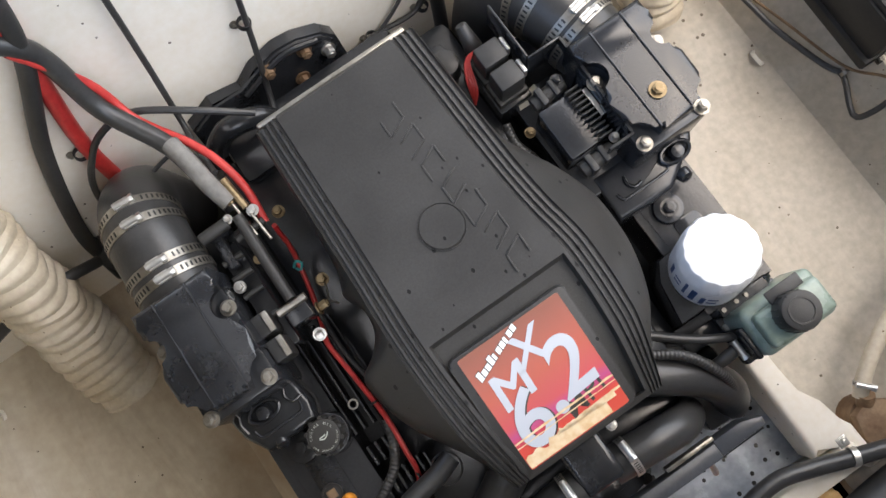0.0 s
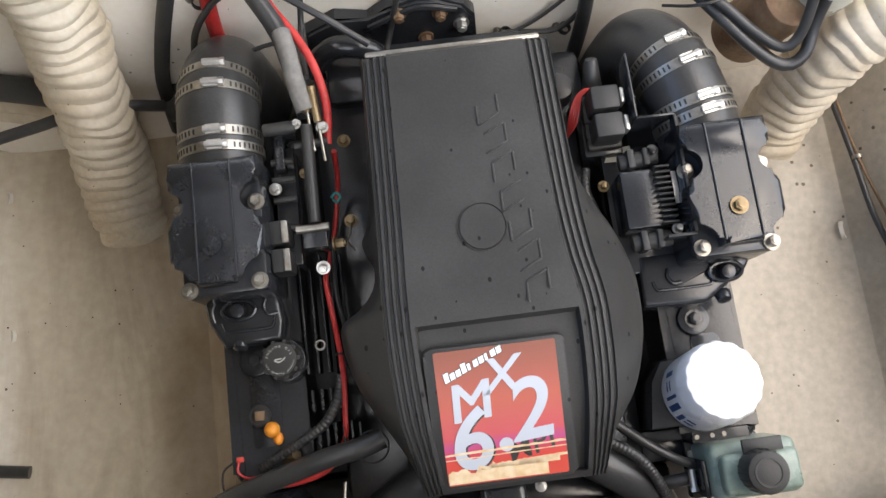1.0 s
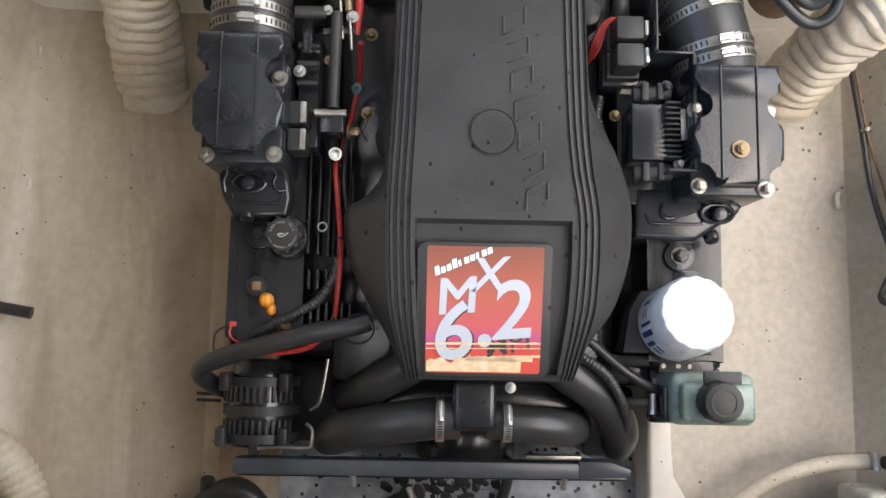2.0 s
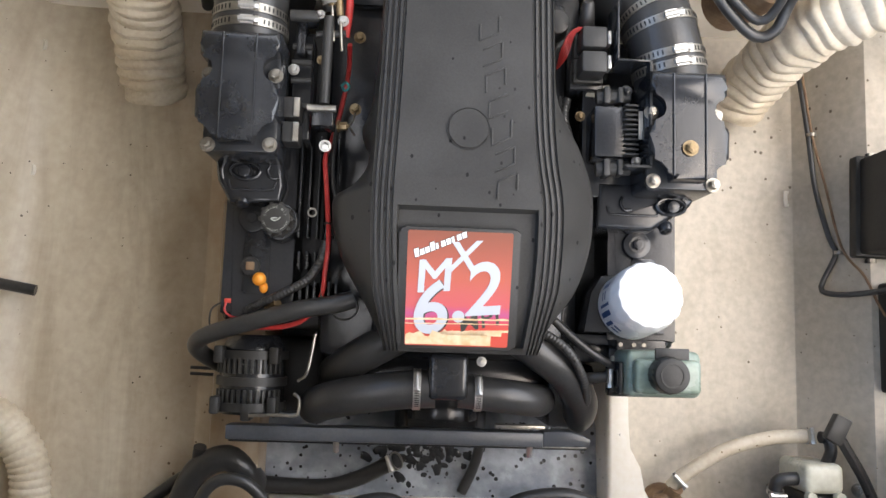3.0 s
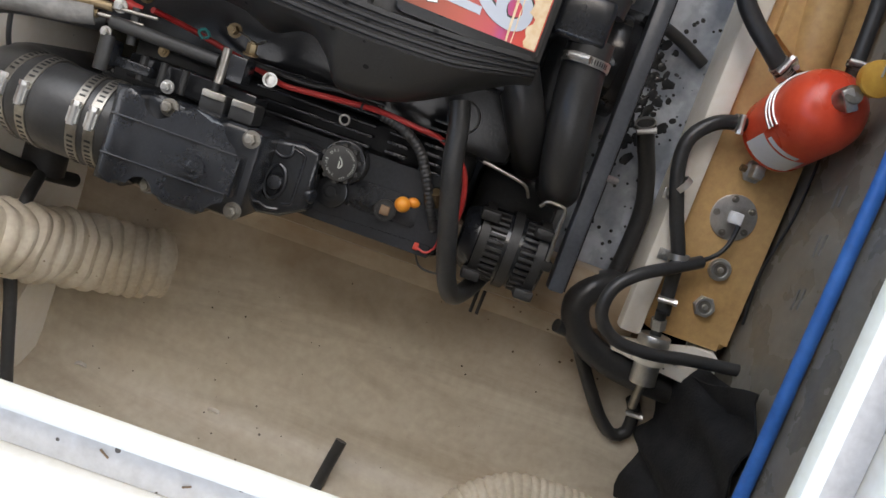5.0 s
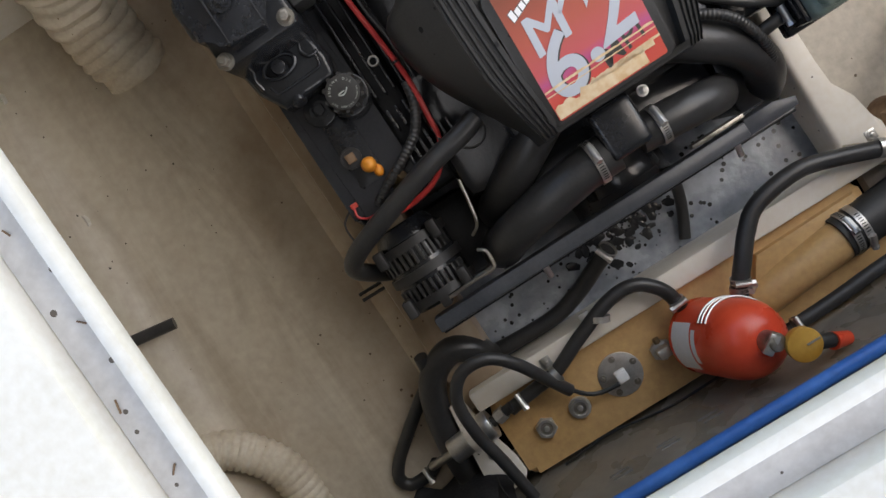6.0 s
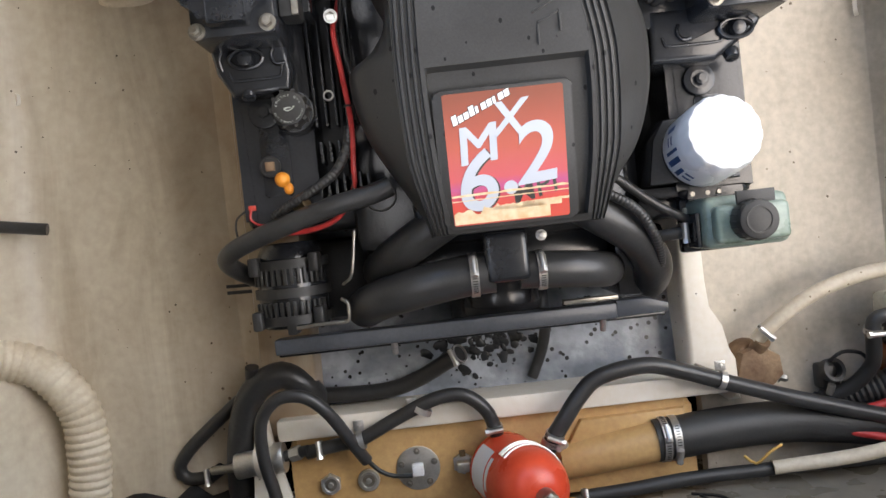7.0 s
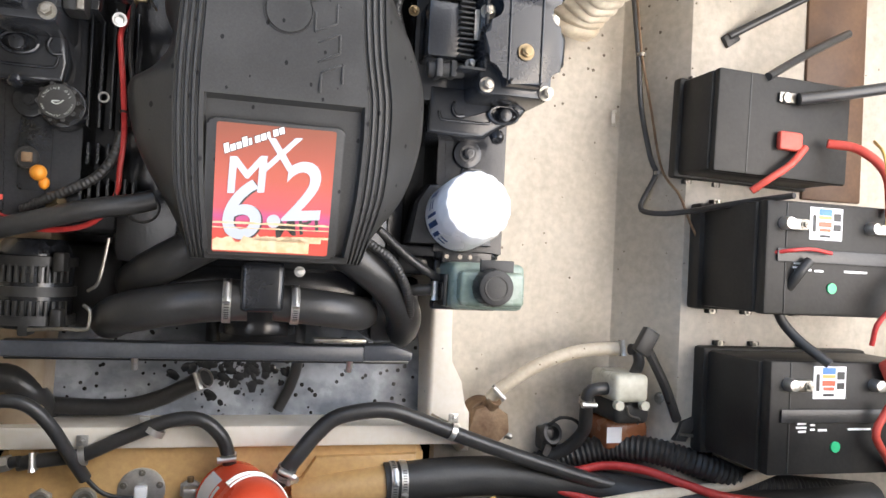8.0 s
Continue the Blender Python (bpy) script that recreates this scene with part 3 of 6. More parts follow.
# ---- engine cover ----
cover = thing("engine_cover", (0, 0, 0.46), "matte black ribbed plastic engine cover with red nameplate", "engine cover")


def top_z(y):
    d = max(0.0, -0.06 - y)
    return 0.594 - 0.177 * d - 0.387 * d * d


def lerp_table(tab, y):
    """A smooth curve through the rows of tab."""
    n = len(tab)
    for i in range(n - 1):
        (ya, a), (yb, b) = tab[i], tab[i + 1]
        if ya >= y >= yb:
            t = (ya - y) / (ya - yb)
            p, q = tab[max(i - 1, 0)], tab[min(i + 2, n - 1)]
            ma = (b - p[1]) / (p[0] - yb) * (ya - yb)
            mb = (q[1] - a) / (ya - q[0]) * (ya - yb)
            return (2 * t ** 3 - 3 * t * t + 1) * a + (t ** 3 - 2 * t * t + t) * ma + (3 * t * t - 2 * t ** 3) * b + (t ** 3 - t * t) * mb
    return tab[-1][1]


RIGHT = [(0.226, 0.113), (0.08, 0.121), (0.04, 0.142), (0.0, 0.165), (-0.05, 0.183), (-0.09, 0.188), (-0.14, 0.186), (-0.20, 0.168), (-0.25, 0.132), (-0.286, 0.108)]
LEFT = [(0.226, 0.113), (0.03, 0.131), (0.017, 0.141), (0.006, 0.138), (-0.012, 0.130), (-0.030, 0.129), (-0.045, 0.134), (-0.057, 0.144), (-0.068, 0.157),
        (-0.077, 0.174), (-0.09, 0.179), (-0.13, 0.174),
        (-0.17, 0.160), (-0.24, 0.120), (-0.286, 0.098)]
IN_RIGHT = [(0.226, 0.083), (0.03, 0.089), (-0.04, 0.095), (-0.10, 0.1045), (-0.20, 0.104), (-0.286, 0.094)]
IN_LEFT = [(0.226, 0.083), (0.03, 0.088), (-0.10, 0.0925), (-0.20, 0.089), (-0.286, 0.080)]
stations = [0.232, 0.229, 0.222] + [0.20 - 0.02 * i for i in range(9)] + [0.02 - 0.004 * i for i in range(29)]
stations += [-0.0985, -0.1025] + [-0.107, -0.111] + [-0.115 - 0.01 * i for i in range(16)] + [-0.272, -0.279, -0.2795, -0.284, -0.2875]
rows = []
for y in stations:
    zt = top_z(min(y, 0.22))
    if y > 0.224:
        zt -= 0.004 + (y - 0.224) * 1.2
    if y < -0.28:
        zt -= 0.004
    rec = 0.013 if -0.279 <= y <= -0.102 else 0.0
    pitch = 0.008 if y > -0.20 else 0.008 - 0.0032 * (-0.20 - y) / 0.086
    row = []
    for side, tab, inner in ((-1, LEFT, IN_LEFT), (1, RIGHT, IN_RIGHT)):
        w_in = lerp_table(inner, min(y, 0.226))
        u = pitch / 0.008
        w = lerp_table(tab, min(y, 0.226))
        half = [(0.0, zt - rec), (w_in - 0.0085, zt - rec), (w_in - 0.006, zt)]
        for k in range(4):
            x = w_in - 0.001 + pitch * k
            d = 0.0015 * k
            half += [(x, zt - d), (x + 0.0015 * u, zt - d - 0.0045), (x + 0.0035 * u, zt - d - 0.0045), (x + 0.005 * u, zt - d - 0.001)]
        xe = w_in + 0.031 * u
        half += [(max(xe, 0.0) + (w - xe) * 0.12 if w > xe else xe, zt - 0.014)]
        ws = max(w, xe + 0.002)
        for t, dz in ((0.45, 0.024), (0.75, 0.038), (0.93, 0.056), (1.0, 0.075)):
            half.append((xe + (ws - xe) * t, zt - 0.008 - dz))
        half += [(ws + 0.001, min(0.48, zt - 0.10)), (ws, min(0.465, zt - 0.105))]
        pts = [(side * x, y, z) for x, z in half]
        row = (pts[::-1] if side < 0 else row[:-1] + pts)
    rows.append(row)
# close both ends down to the skirt
rows.insert(0, [(x, 0.2335, min(z, 0.56) - 0.06) for x, y, z in rows[0]])
rows.append([(x * 0.99, -0.289, 0.48) for x, y, z in rows[-1]])
shell = part("cover_shell", sheet(rows), PLASTIC, cover)
part("rear_edge_trim", box((-0.108, 0.228, 0.574), (0.104, 0.236, 0.583), 0.003), DULL, cover, "pale worn rear edge strip")
part("round_badge", cyl((0.003, 0.004, 0.592), (0.003, 0.004, 0.5962), 0.0262, 0.0258, 48), PLASTIC, cover)
part("badge_ring", band((0.003, 0.004, 0.5950), (0, 0, 1), 0.0272, 0.0022, 0.0008, 48), PLASTIC, cover)

cover.location += Vector((0.005, 0.004, 0.0))

# nameplate in its recess, lying on the slope of the cover
za, zb = top_z(-0.115) - 0.0065, top_z(-0.275) - 0.0065
tilt = math.atan2(za - zb, 0.160)
plate_m = Matrix.Translation((0.003, -0.199, (za + zb) / 2)) @ Matrix.Rotation(tilt, 4, "X")
bm = prism(rounded(-0.080, 0.080, -0.0815, 0.0815, 0.008), -0.006, 0.004, 0.003)
bmesh.ops.transform(bm, matrix=plate_m, verts=bm.verts)
plate = part("nameplate", bm, PLASTIC, cover, "black nameplate with faded red label")


def label_material():
    m = bpy.data.materials.new("faded_red_label")
    m.use_nodes = True
    nt = m.node_tree
    b = nt.nodes["Principled BSDF"]
    b.inputs["Roughness"].default_value = 0.3
    tc = nt.nodes.new("ShaderNodeTexCoord")
    sep = nt.nodes.new("ShaderNodeSeparateXYZ")
    nt.links.new(tc.outputs["Generated"], sep.inputs[0])
    n = nt.nodes.new("ShaderNodeTexNoise")
    n.inputs["Scale"].default_value = 5
    nt.links.new(tc.outputs["Generated"], n.inputs["Vector"])
    ad = nt.nodes.new("ShaderNodeMath")
    ad.operation = "MULTIPLY_ADD"
    nt.links.new(n.outputs["Fac"], ad.inputs[0])
    ad.inputs[1].default_value = 0.06
    nt.links.new(sep.outputs["Y"], ad.inputs[2])
    r = nt.nodes.new("ShaderNodeValToRGB")
    e = r.color_ramp.elements
    e[0].position, e[0].color = 0.0, (0.62, 0.085, 0.055, 1)
    e[1].position, e[1].color = 1.0, (0.24, 0.065, 0.035, 1)
    for p, c in ((0.20, (0.64, 0.07, 0.05, 1)), (0.25, (0.58, 0.06, 0.10, 1)), (0.31, (0.48, 0.07, 0.21, 1)), (0.38, (0.56, 0.08, 0.09, 1)),
                 (0.62, (0.46, 0.085, 0.05, 1))):
        q = e.new(p)
        q.color = c
    nt.links.new(ad.outputs[0], r.inputs[0])
    nt.links.new(r.outputs[0], b.inputs["Base Color"])
    return m


bm = prism(rounded(-0.069, 0.069, -0.0775, 0.0775, 0.003), 0.0, 0.0003)
bmesh.ops.transform(bm, matrix=plate_m @ Matrix.Translation((0, 0, 0.0042)), verts=bm.verts)
part("red_label", bm, label_material(), plate, "faded red label peeling along its lower edge")
SILVER = material("faded_silver_print", (0.68, 0.68, 0.68), 0.35, second=(0.76, 0.755, 0.75), scale=25)


def chrome_print(m):
    """A printed grey to white fade up each letter."""
    nt = m.node_tree
    tc = nt.nodes.new("ShaderNodeTexCoord")
    sep = nt.nodes.new("ShaderNodeSeparateXYZ")
    nt.links.new(tc.outputs["Generated"], sep.inputs[0])
    r = nt.nodes.new("ShaderNodeValToRGB")
    e = r.color_ramp.elements
    e[0].position, e[0].color = 0.0, (0.50, 0.53, 0.58, 1)
    e[1].position, e[1].color = 1.0, (0.36, 0.34, 0.33, 1)
    for p, c in ((0.25, (0.62, 0.65, 0.70, 1)), (0.45, (0.86, 0.86, 0.86, 1)), (0.75, (0.84, 0.83, 0.82, 1))):
        e.new(p).color = c
    nt.links.new(sep.outputs["Y"], r.inputs[0])
    nt.links.new(r.outputs[0], nt.nodes["Principled BSDF"].inputs["Base Color"])


chrome_print(SILVER)
DARKPRINT = material("dark_green_print", (0.04, 0.035, 0.03), 0.45)
PEEL = material("peeled_paper", (0.72, 0.50, 0.26), 0.6, second=(0.8, 0.62, 0.40), scale=60)


def on_plate(x, y, z=0.0048, turn=0.0):
    return plate_m @ Matrix.Translation((x, y, z)) @ Matrix.Rotation(radians(turn), 4, "Z")


for kind, ch, size, x, y, turn, bold, lean in (("letter", "M", 0.064, -0.0575, -0.0060, 5, 0.0, 0.12), ("letter", "X", 0.058, -0.0185, 0.0225, 5, 0.0, 0.28),
                                               ("digit", "6", 0.099, -0.0620, -0.0600, 3, 0.0016, 0.12), ("letter", ".", 0.095, -0.0085, -0.0420, 3, 0.0024, 0.0),
                                               ("digit", "2", 0.100, 0.0085, -0.0345, 5, 0.0015, 0.15)):
    over = 0.0004 if ch == "6" else 0.0
    lettering("printed_shadow", ch, size, on_plate(x + 0.0022, y - 0.0010, 0.0042 + over, turn), DARKPRINT, plate, 0.0002, shear=lean, bold=bold)
    for k in range(3 if ch in "MX" else 1):
        lettering("printed_" + kind, ch, size, on_plate(x + 0.0011 * (k - 1) * (ch in "MX"), y, 0.0050 + over + 0.00006 * k, turn), SILVER, plate, 0.0003, shear=lean, bold=bold)
lettering("printed_word", "MPI", 0.037, on_plate(0.0035, -0.0585, z=0.0048, turn=13), DARKPRINT, plate, 0.0002, bold=0.0002, shear=0.1)
# brand strip drawn as plain slanted bars
for k in range(10):
    x0 = -0.0585 + 0.0068 * k
    w = 0.0060 if k not in (4, 7) else 0.0036
    h = 0.0108 if k in (0, 3) else 0.0074
    for name, grow, z, mat in (("printed_shadow", 0.0008, 0.0044, DARKPRINT), ("printed_bar", 0.0, 0.0047, WHITEINK)):
        bm = prism([(-grow, -grow), (w + grow, -grow), (w + h * 0.22 + grow, h + grow), (h * 0.22 - grow, h + grow)], 0.0, 0.0004)
        bmesh.ops.transform(bm, matrix=on_plate(x0, 0.0410 + 0.0030 * k, z, 23), verts=bm.verts)
        part(name, bm, mat, plate)
rnd = random.Random(3)
for ya, yb, xs in ((-0.0755, -0.060, (-0.068, 0.046)), (-0.0620, -0.0575, (-0.030, 0.060)), (-0.0425, -0.0403, (-0.069, 0.069)), (-0.0480, -0.0468, (-0.069, 0.069)), (-0.0565, -0.0555, (0.010, 0.069))):
    n = 22
    top = [(xs[0] + (xs[1] - xs[0]) * i / n, yb + (rnd.random() - 0.5) * (yb - ya) * 0.7 + 0.0022 * i / n * (1 if yb > -0.05 else 1)) for i in range(n + 1)]
    bot = [(x, ya + (0.0022 * i / n if yb > -0.05 else 0)) for i, (x, y) in enumerate(top)]
    bm = prism(bot + top[::-1], 0.0, 0.0003)
    bmesh.ops.transform(bm, matrix=plate_m @ Matrix.Translation((0, 0, 0.0056)), verts=bm.verts)
    part("peeling_strip", bm, PEEL, plate, "torn pale paper strip")

# embossed brand lettering drawn as plain raised frames
for i in range(7):
    y = -0.066 + 0.0352 * i
    x = 0.061 - 0.0048 * i
    hx, hy, sl = 0.0125, 0.0115, 0.006
    quad = [(x - hx, y - hy - sl), (x + hx, y - hy + sl), (x + hx, y + hy + sl), (x - hx, y + hy - sl)]
    for k in range(4):
        if k == (i * 3) % 4:
            continue
        (xa, ya), (xb, yb) = quad[k], quad[(k + 1) % 4]
        a = math.atan2(yb - ya, xb - xa)
        ln = math.hypot(xb - xa, yb - ya)
        cx, cy = (xa + xb) / 2, (ya + yb) / 2
        zc = top_z(cy)
        part("raised_stroke", box((cx - ln / 2, cy - 0.0012, zc - 0.0005), (cx + ln / 2, cy + 0.0012, zc + 0.0017), 0.0006,
                                  turn=Matrix.Rotation(a, 4, "Z")), PLASTIC, cover)


# ---- engine front: hoses, housing, alternator, belt guard ----
th = part("thermostat_housing", box((-0.031, -0.352, 0.395), (0.026, -0.285, 0.478), 0.008, seg=3), CAST, engine)
bolt(th, (0.046, -0.297, 0.455), 0.005, 0.012, STEEL)
h1 = part("coolant_hose", tube([(-0.020, -0.338, 0.448), (-0.06, -0.340, 0.447), (-0.12, -0.349, 0.438), (-0.175, -0.362, 0.410),
                                (-0.20, -0.375, 0.36), (-0.20, -0.375, 0.30)], 0.0275, 24, 0.01), RUBBER, engine, "thick black coolant hose")
hose_clamp(h1, (-0.046, -0.3395, 0.448), (1, 0, 0), 0.028, 0.011, (0, 0.5, 1))
h2 = part("coolant_hose", tube([(0.015, -0.340, 0.445), (0.05, -0.343, 0.445), (0.09, -0.347, 0.440), (0.125, -0.352, 0.42),
                                (0.145, -0.356, 0.37), (0.15, -0.358, 0.30)], 0.0245, 24, 0.01), RUBBER, engine, "black coolant hose")
hose_clamp(h2, (0.042, -0.3425, 0.445), (1, 0, 0), 0.025, 0.011, (0, 0.5, 1))
part("coolant_hose", tube([(-0.05, -0.25, 0.445), (-0.09, -0.272, 0.442), (-0.135, -0.298, 0.42), (-0.17, -0.32, 0.36), (-0.18, -0.33, 0.28)],
                          0.026, 22, 0.01), RUBBER, engine, "black moulded coolant hose")
part("coolant_hose", tube([(0.08, -0.25, 0.455), (0.13, -0.282, 0.45), (0.175, -0.315, 0.43), (0.205, -0.355, 0.39), (0.21, -0.385, 0.33),
                           (0.20, -0.39, 0.26)], 0.026, 22, 0.01), RUBBER, engine, "black moulded coolant hose")
part("wiring_tube", tube([(0.12, -0.245, 0.47), (0.165, -0.275, 0.475), (0.19, -0.31, 0.46), (0.205, -0.345, 0.43), (0.21, -0.38, 0.38)], 0.0065,
                         12, 0.004, ridge=0.12, pitch=0.005), RUBBER, engine)
part("wiring_tube", tube([(0.15, -0.235, 0.46), (0.20, -0.275, 0.455), (0.245, -0.30, 0.44), (0.26, -0.305, 0.42)], 0.006, 12), RUBBER, engine)
part("front_cover", box((-0.15, -0.36, 0.14), (0.15, -0.29, 0.39), 0.02), PAINT, engine)
part("water_pump", cyl((0.0, -0.40, 0.26), (0.0, -0.36, 0.26), 0.06, 0.055, 28, bev=0.004), PAINT, engine)
part("crank_pulley", cyl((0.0, -0.425, 0.20), (0.0, -0.36, 0.20), 0.08, 0.08, 32, bev=0.004), PAINT, engine)
part("side_bracket", box((0.16, -0.40, 0.22), (0.235, -0.30, 0.36), 0.01), PAINT, engine)
part("side_bracket", box((-0.35, -0.40, 0.16), (-0.20, -0.27, 0.255), 0.02), RUBBER, engine)

guard = part("belt_guard", box((-0.330, -0.426, 0.355), (0.150, -0.404, 0.386), 0.003), GUARD, engine, "long dark grey belt guard rail")
part("guard_end", prism([(0.150, -0.426), (0.222, -0.424), (0.224, -0.412), (0.196, -0.402), (0.150, -0.402)], 0.352, 0.382, 0.003), GUARD, guard)
part("guard_flange", box((-0.330, -0.432, 0.345), (0.222, -0.4262, 0.362), 0.001), PAINT, guard)
for x in (-0.165, 0.132):
    part("stud", cyl((x, -0.425, 0.372), (x, -0.443, 0.362), 0.0045, seg=8), STEEL, guard)
part("guard_lip", box((0.075, -0.398, 0.38), (0.15, -0.392, 0.398), 0.001), DULL, guard)

alt = thing("alternator", (-0.30, -0.34, 0.29), "black alternator with slotted vents", "alternator")
part("rotor_case", cyl((-0.302, -0.292, 0.345), (-0.302, -0.39, 0.345), 0.050, 0.050, 32, bev=0.006), CAST, alt)
for y0, y1 in ((-0.305, -0.328), (-0.352, -0.372)):
    for k in range(13):
        a = radians(30 + 10 * k)
        c = Vector((-0.302 + 0.0515 * math.cos(a), (y0 + y1) / 2, 0.345 + 0.0515 * math.sin(a)))
        part("vent_bar", box((c.x - 0.0022, y1, c.z - 0.0035), (c.x + 0.0022, y0, c.z + 0.0035), 0.0008,
                             turn=Matrix.Rotation(math.pi / 2 - a, 4, "Y")), HOSE, alt)
for y in (-0.300, -0.340, -0.378):
    part("case_band", band((-0.302, y, 0.345), (0, 1, 0), 0.0505, 0.013, 0.0035, 36), HOSE, alt)
for x, y in ((-0.345, -0.30), (-0.262, -0.30), (-0.347, -0.375), (-0.262, -0.375), (-0.30, -0.385)):
    part("lug", box((x - 0.007, y - 0.013, 0.36), (x + 0.007, y + 0.013, 0.397), 0.003), HOSE, alt)
part("rear_case", cyl((-0.302, -0.270, 0.345), (-0.302, -0.293, 0.345), 0.038, 0.049, 28, bev=0.003), CAST, alt)
part("stay_rod", tube([(-0.292, -0.388, 0.405), (-0.25, -0.386, 0.408), (-0.224, -0.386, 0.408), (-0.219, -0.380, 0.408), (-0.219, -0.362, 0.405),
                       (-0.228, -0.355, 0.40)], 0.0026, 8, 0.004), DULL, alt, "bent grey stay rod")
part("stay_rod", tube([(-0.198, -0.265, 0.425), (-0.203, -0.30, 0.425), (-0.209, -0.325, 0.422), (-0.222, -0.335, 0.41)], 0.0022, 8, 0.004), DULL, alt)
for dx in (0.0, 0.010):
    solo("drain_pin", tube([(-0.352, -0.330 - dx, 0.245), (-0.425, -0.328 - dx, 0.248)], 0.0028, 8), RUBBER, "short black pin beside the alternator",
         "pin", "pins by the alternator")

# hoses, looms and wires on the left bank
part("breather_hose", tube([(-0.140, -0.214, 0.475), (-0.165, -0.222, 0.478), (-0.21, -0.230, 0.474), (-0.26, -0.243, 0.462), (-0.32, -0.26, 0.445),
                            (-0.362, -0.275, 0.425), (-0.378, -0.29, 0.395), (-0.365, -0.31, 0.35), (-0.34, -0.33, 0.29)], 0.0128, 16), RUBBER, engine,
     "black rubber breather hose")
part("tube_clip", band((-0.155, -0.224, 0.455), (0, 0.3, 1), 0.019, 0.004, 0.002), HOSE, engine)
part("red_cable", tube([(-0.160, 0.150, 0.50), (-0.166, 0.125, 0.44), (-0.178, 0.07, 0.42), (-0.187, 0.02, 0.44), (-0.191, -0.008, 0.468), (-0.190, -0.03, 0.465), (-0.186, -0.07, 0.462),
                        (-0.182, -0.13, 0.458), (-0.186, -0.18, 0.45), (-0.19, -0.21, 0.442), (-0.215, -0.245, 0.435), (-0.26, -0.258, 0.43),
                        (-0.31, -0.255, 0.425)], 0.0036, 10), REDWIRE, engine, "red battery cable")
part("black_cable", tube([(-0.178, 0.04, 0.468), (-0.180, -0.03, 0.458), (-0.174, -0.08, 0.452), (-0.18, -0.12, 0.44)], 0.0032, 8), RUBBER, engine)
part("wiring_loom", tube([(-0.186, -0.13, 0.452), (-0.193, -0.16, 0.452), (-0.212, -0.188, 0.45), (-0.245, -0.208, 0.447), (-0.275, -0.222, 0.44),
                          (-0.30, -0.235, 0.43)], 0.0062, 12, 0.004, ridge=0.16, pitch=0.0055), RUBBER, engine, "ribbed black wiring loom")
part("cable_tie", band((-0.184, -0.105, 0.460), (0.03, 1, 0), 0.0042, 0.003, 0.001, 12), BLACKINK, engine)
part("wire_connector", box((-0.332, -0.224, 0.424), (-0.322, -0.217, 0.434), 0.0015), REDCAP, engine)
part("signal_wire", tube([(-0.328, -0.222, 0.435), (-0.330, -0.235, 0.435), (-0.318, -0.244, 0.436), (-0.30, -0.243, 0.436)], 0.0016, 6, 0.004), REDWIRE,
     engine)
part("signal_wire", tube([(-0.335, -0.222, 0.43), (-0.352, -0.235, 0.425), (-0.352, -0.262, 0.42), (-0.335, -0.275, 0.41)], 0.0014, 6, 0.004), RUBBER,
     engine)
part("brass_fitting", cyl((-0.268, -0.228, 0.43), (-0.252, -0.222, 0.446), 0.007, seg=8), BRASS, engine)

# ---- left throttle linkage ----
link = thing("throttle_linkage", (-0.20, 0.1, 0.46), "black throttle cable bracket with brass cable ends", "linkage")
part("cable_tube", tube([(-0.187, 0.175, 0.535), (-0.188, 0.11, 0.533), (-0.189, 0.052, 0.53)], 0.0075, 14), HOSE, link, "dark grey cable tube")
part("end_bracket", box((-0.206, 0.022, 0.49), (-0.176, 0.048, 0.527), 0.002), CAST, link)
part("pivot_bar", cyl((-0.212, 0.046, 0.529), (-0.172, 0.046, 0.529), 0.0052, seg=12), DULL, link)
bolt(link, (-0.171, 0.028, 0.505), 0.006, 0.014, BRASS, (1, 0, 0.2))
bolt(link, (-0.190, 0.004, 0.485), 0.006, 0.012, STEEL, (0, -0.4, 1))
for x, y0, y1 in ((-0.184, 0.192, 0.236), (-0.172, 0.178, 0.222)):
    part("brass_sleeve", cyl((x, y0, 0.535), (x - 0.004, y1, 0.543), 0.0052, seg=10), BRASS, link, "tarnished brass sleeve")
    part("inner_wire", cyl((x, y0, 0.535), (x + 0.004, y0 - 0.05, 0.532), 0.002, seg=8), DULL, link)
part("mounting_arm", box((-0.236, 0.170, 0.50), (-0.206, 0.188, 0.528), 0.003), CAST, link)
part("pivot_bar", cyl((-0.242, 0.178, 0.528), (-0.202, 0.178, 0.528), 0.008, seg=14, bev=0.001), HOSE, link)
part("pivot_bar", cyl((-0.205, 0.153, 0.525), (-0.164, 0.156, 0.525), 0.005, seg=12), HOSE, link)
bolt(link, (-0.168, 0.172, 0.53), 0.0055, 0.008, STEEL)
bolt(link, (-0.200, 0.180, 0.53), 0.0045, 0.008, STEEL)
part("yellow_collar", cyl((-0.187, 0.150, 0.534), (-0.187, 0.140, 0.533), 0.0055, seg=10), YELLOW, link)
part("wedge_plate", box((-0.234, 0.13, 0.46), (-0.222, 0.175, 0.512), 0.002), CAST, link)
for y in (0.142, 0.118, 0.092, 0.055):
    part("stub_bar", cyl((-0.240, y, 0.505), (-0.212, y, 0.505), 0.0042, seg=10), HOSE, link)
bolt(link, (-0.236, 0.105, 0.512), 0.0055, 0.009, STEEL)
bolt(link, (-0.200, 0.125, 0.50), 0.0045, 0.007, BRASS)
part("bracket_plate", box((-0.241, 0.01, 0.43), (-0.213, 0.165, 0.492), 0.003), PAINT, link)
for y0 in (0.035, 0.0):
    part("solenoid", box((-0.246, y0 - 0.004, 0.49), (-0.222, y0 + 0.026, 0.53), 0.004), HOSE, link)
    part("solenoid_face", box((-0.230, y0 - 0.003, 0.528), (-0.222, y0 + 0.024, 0.5335), 0.001), DULL, link)
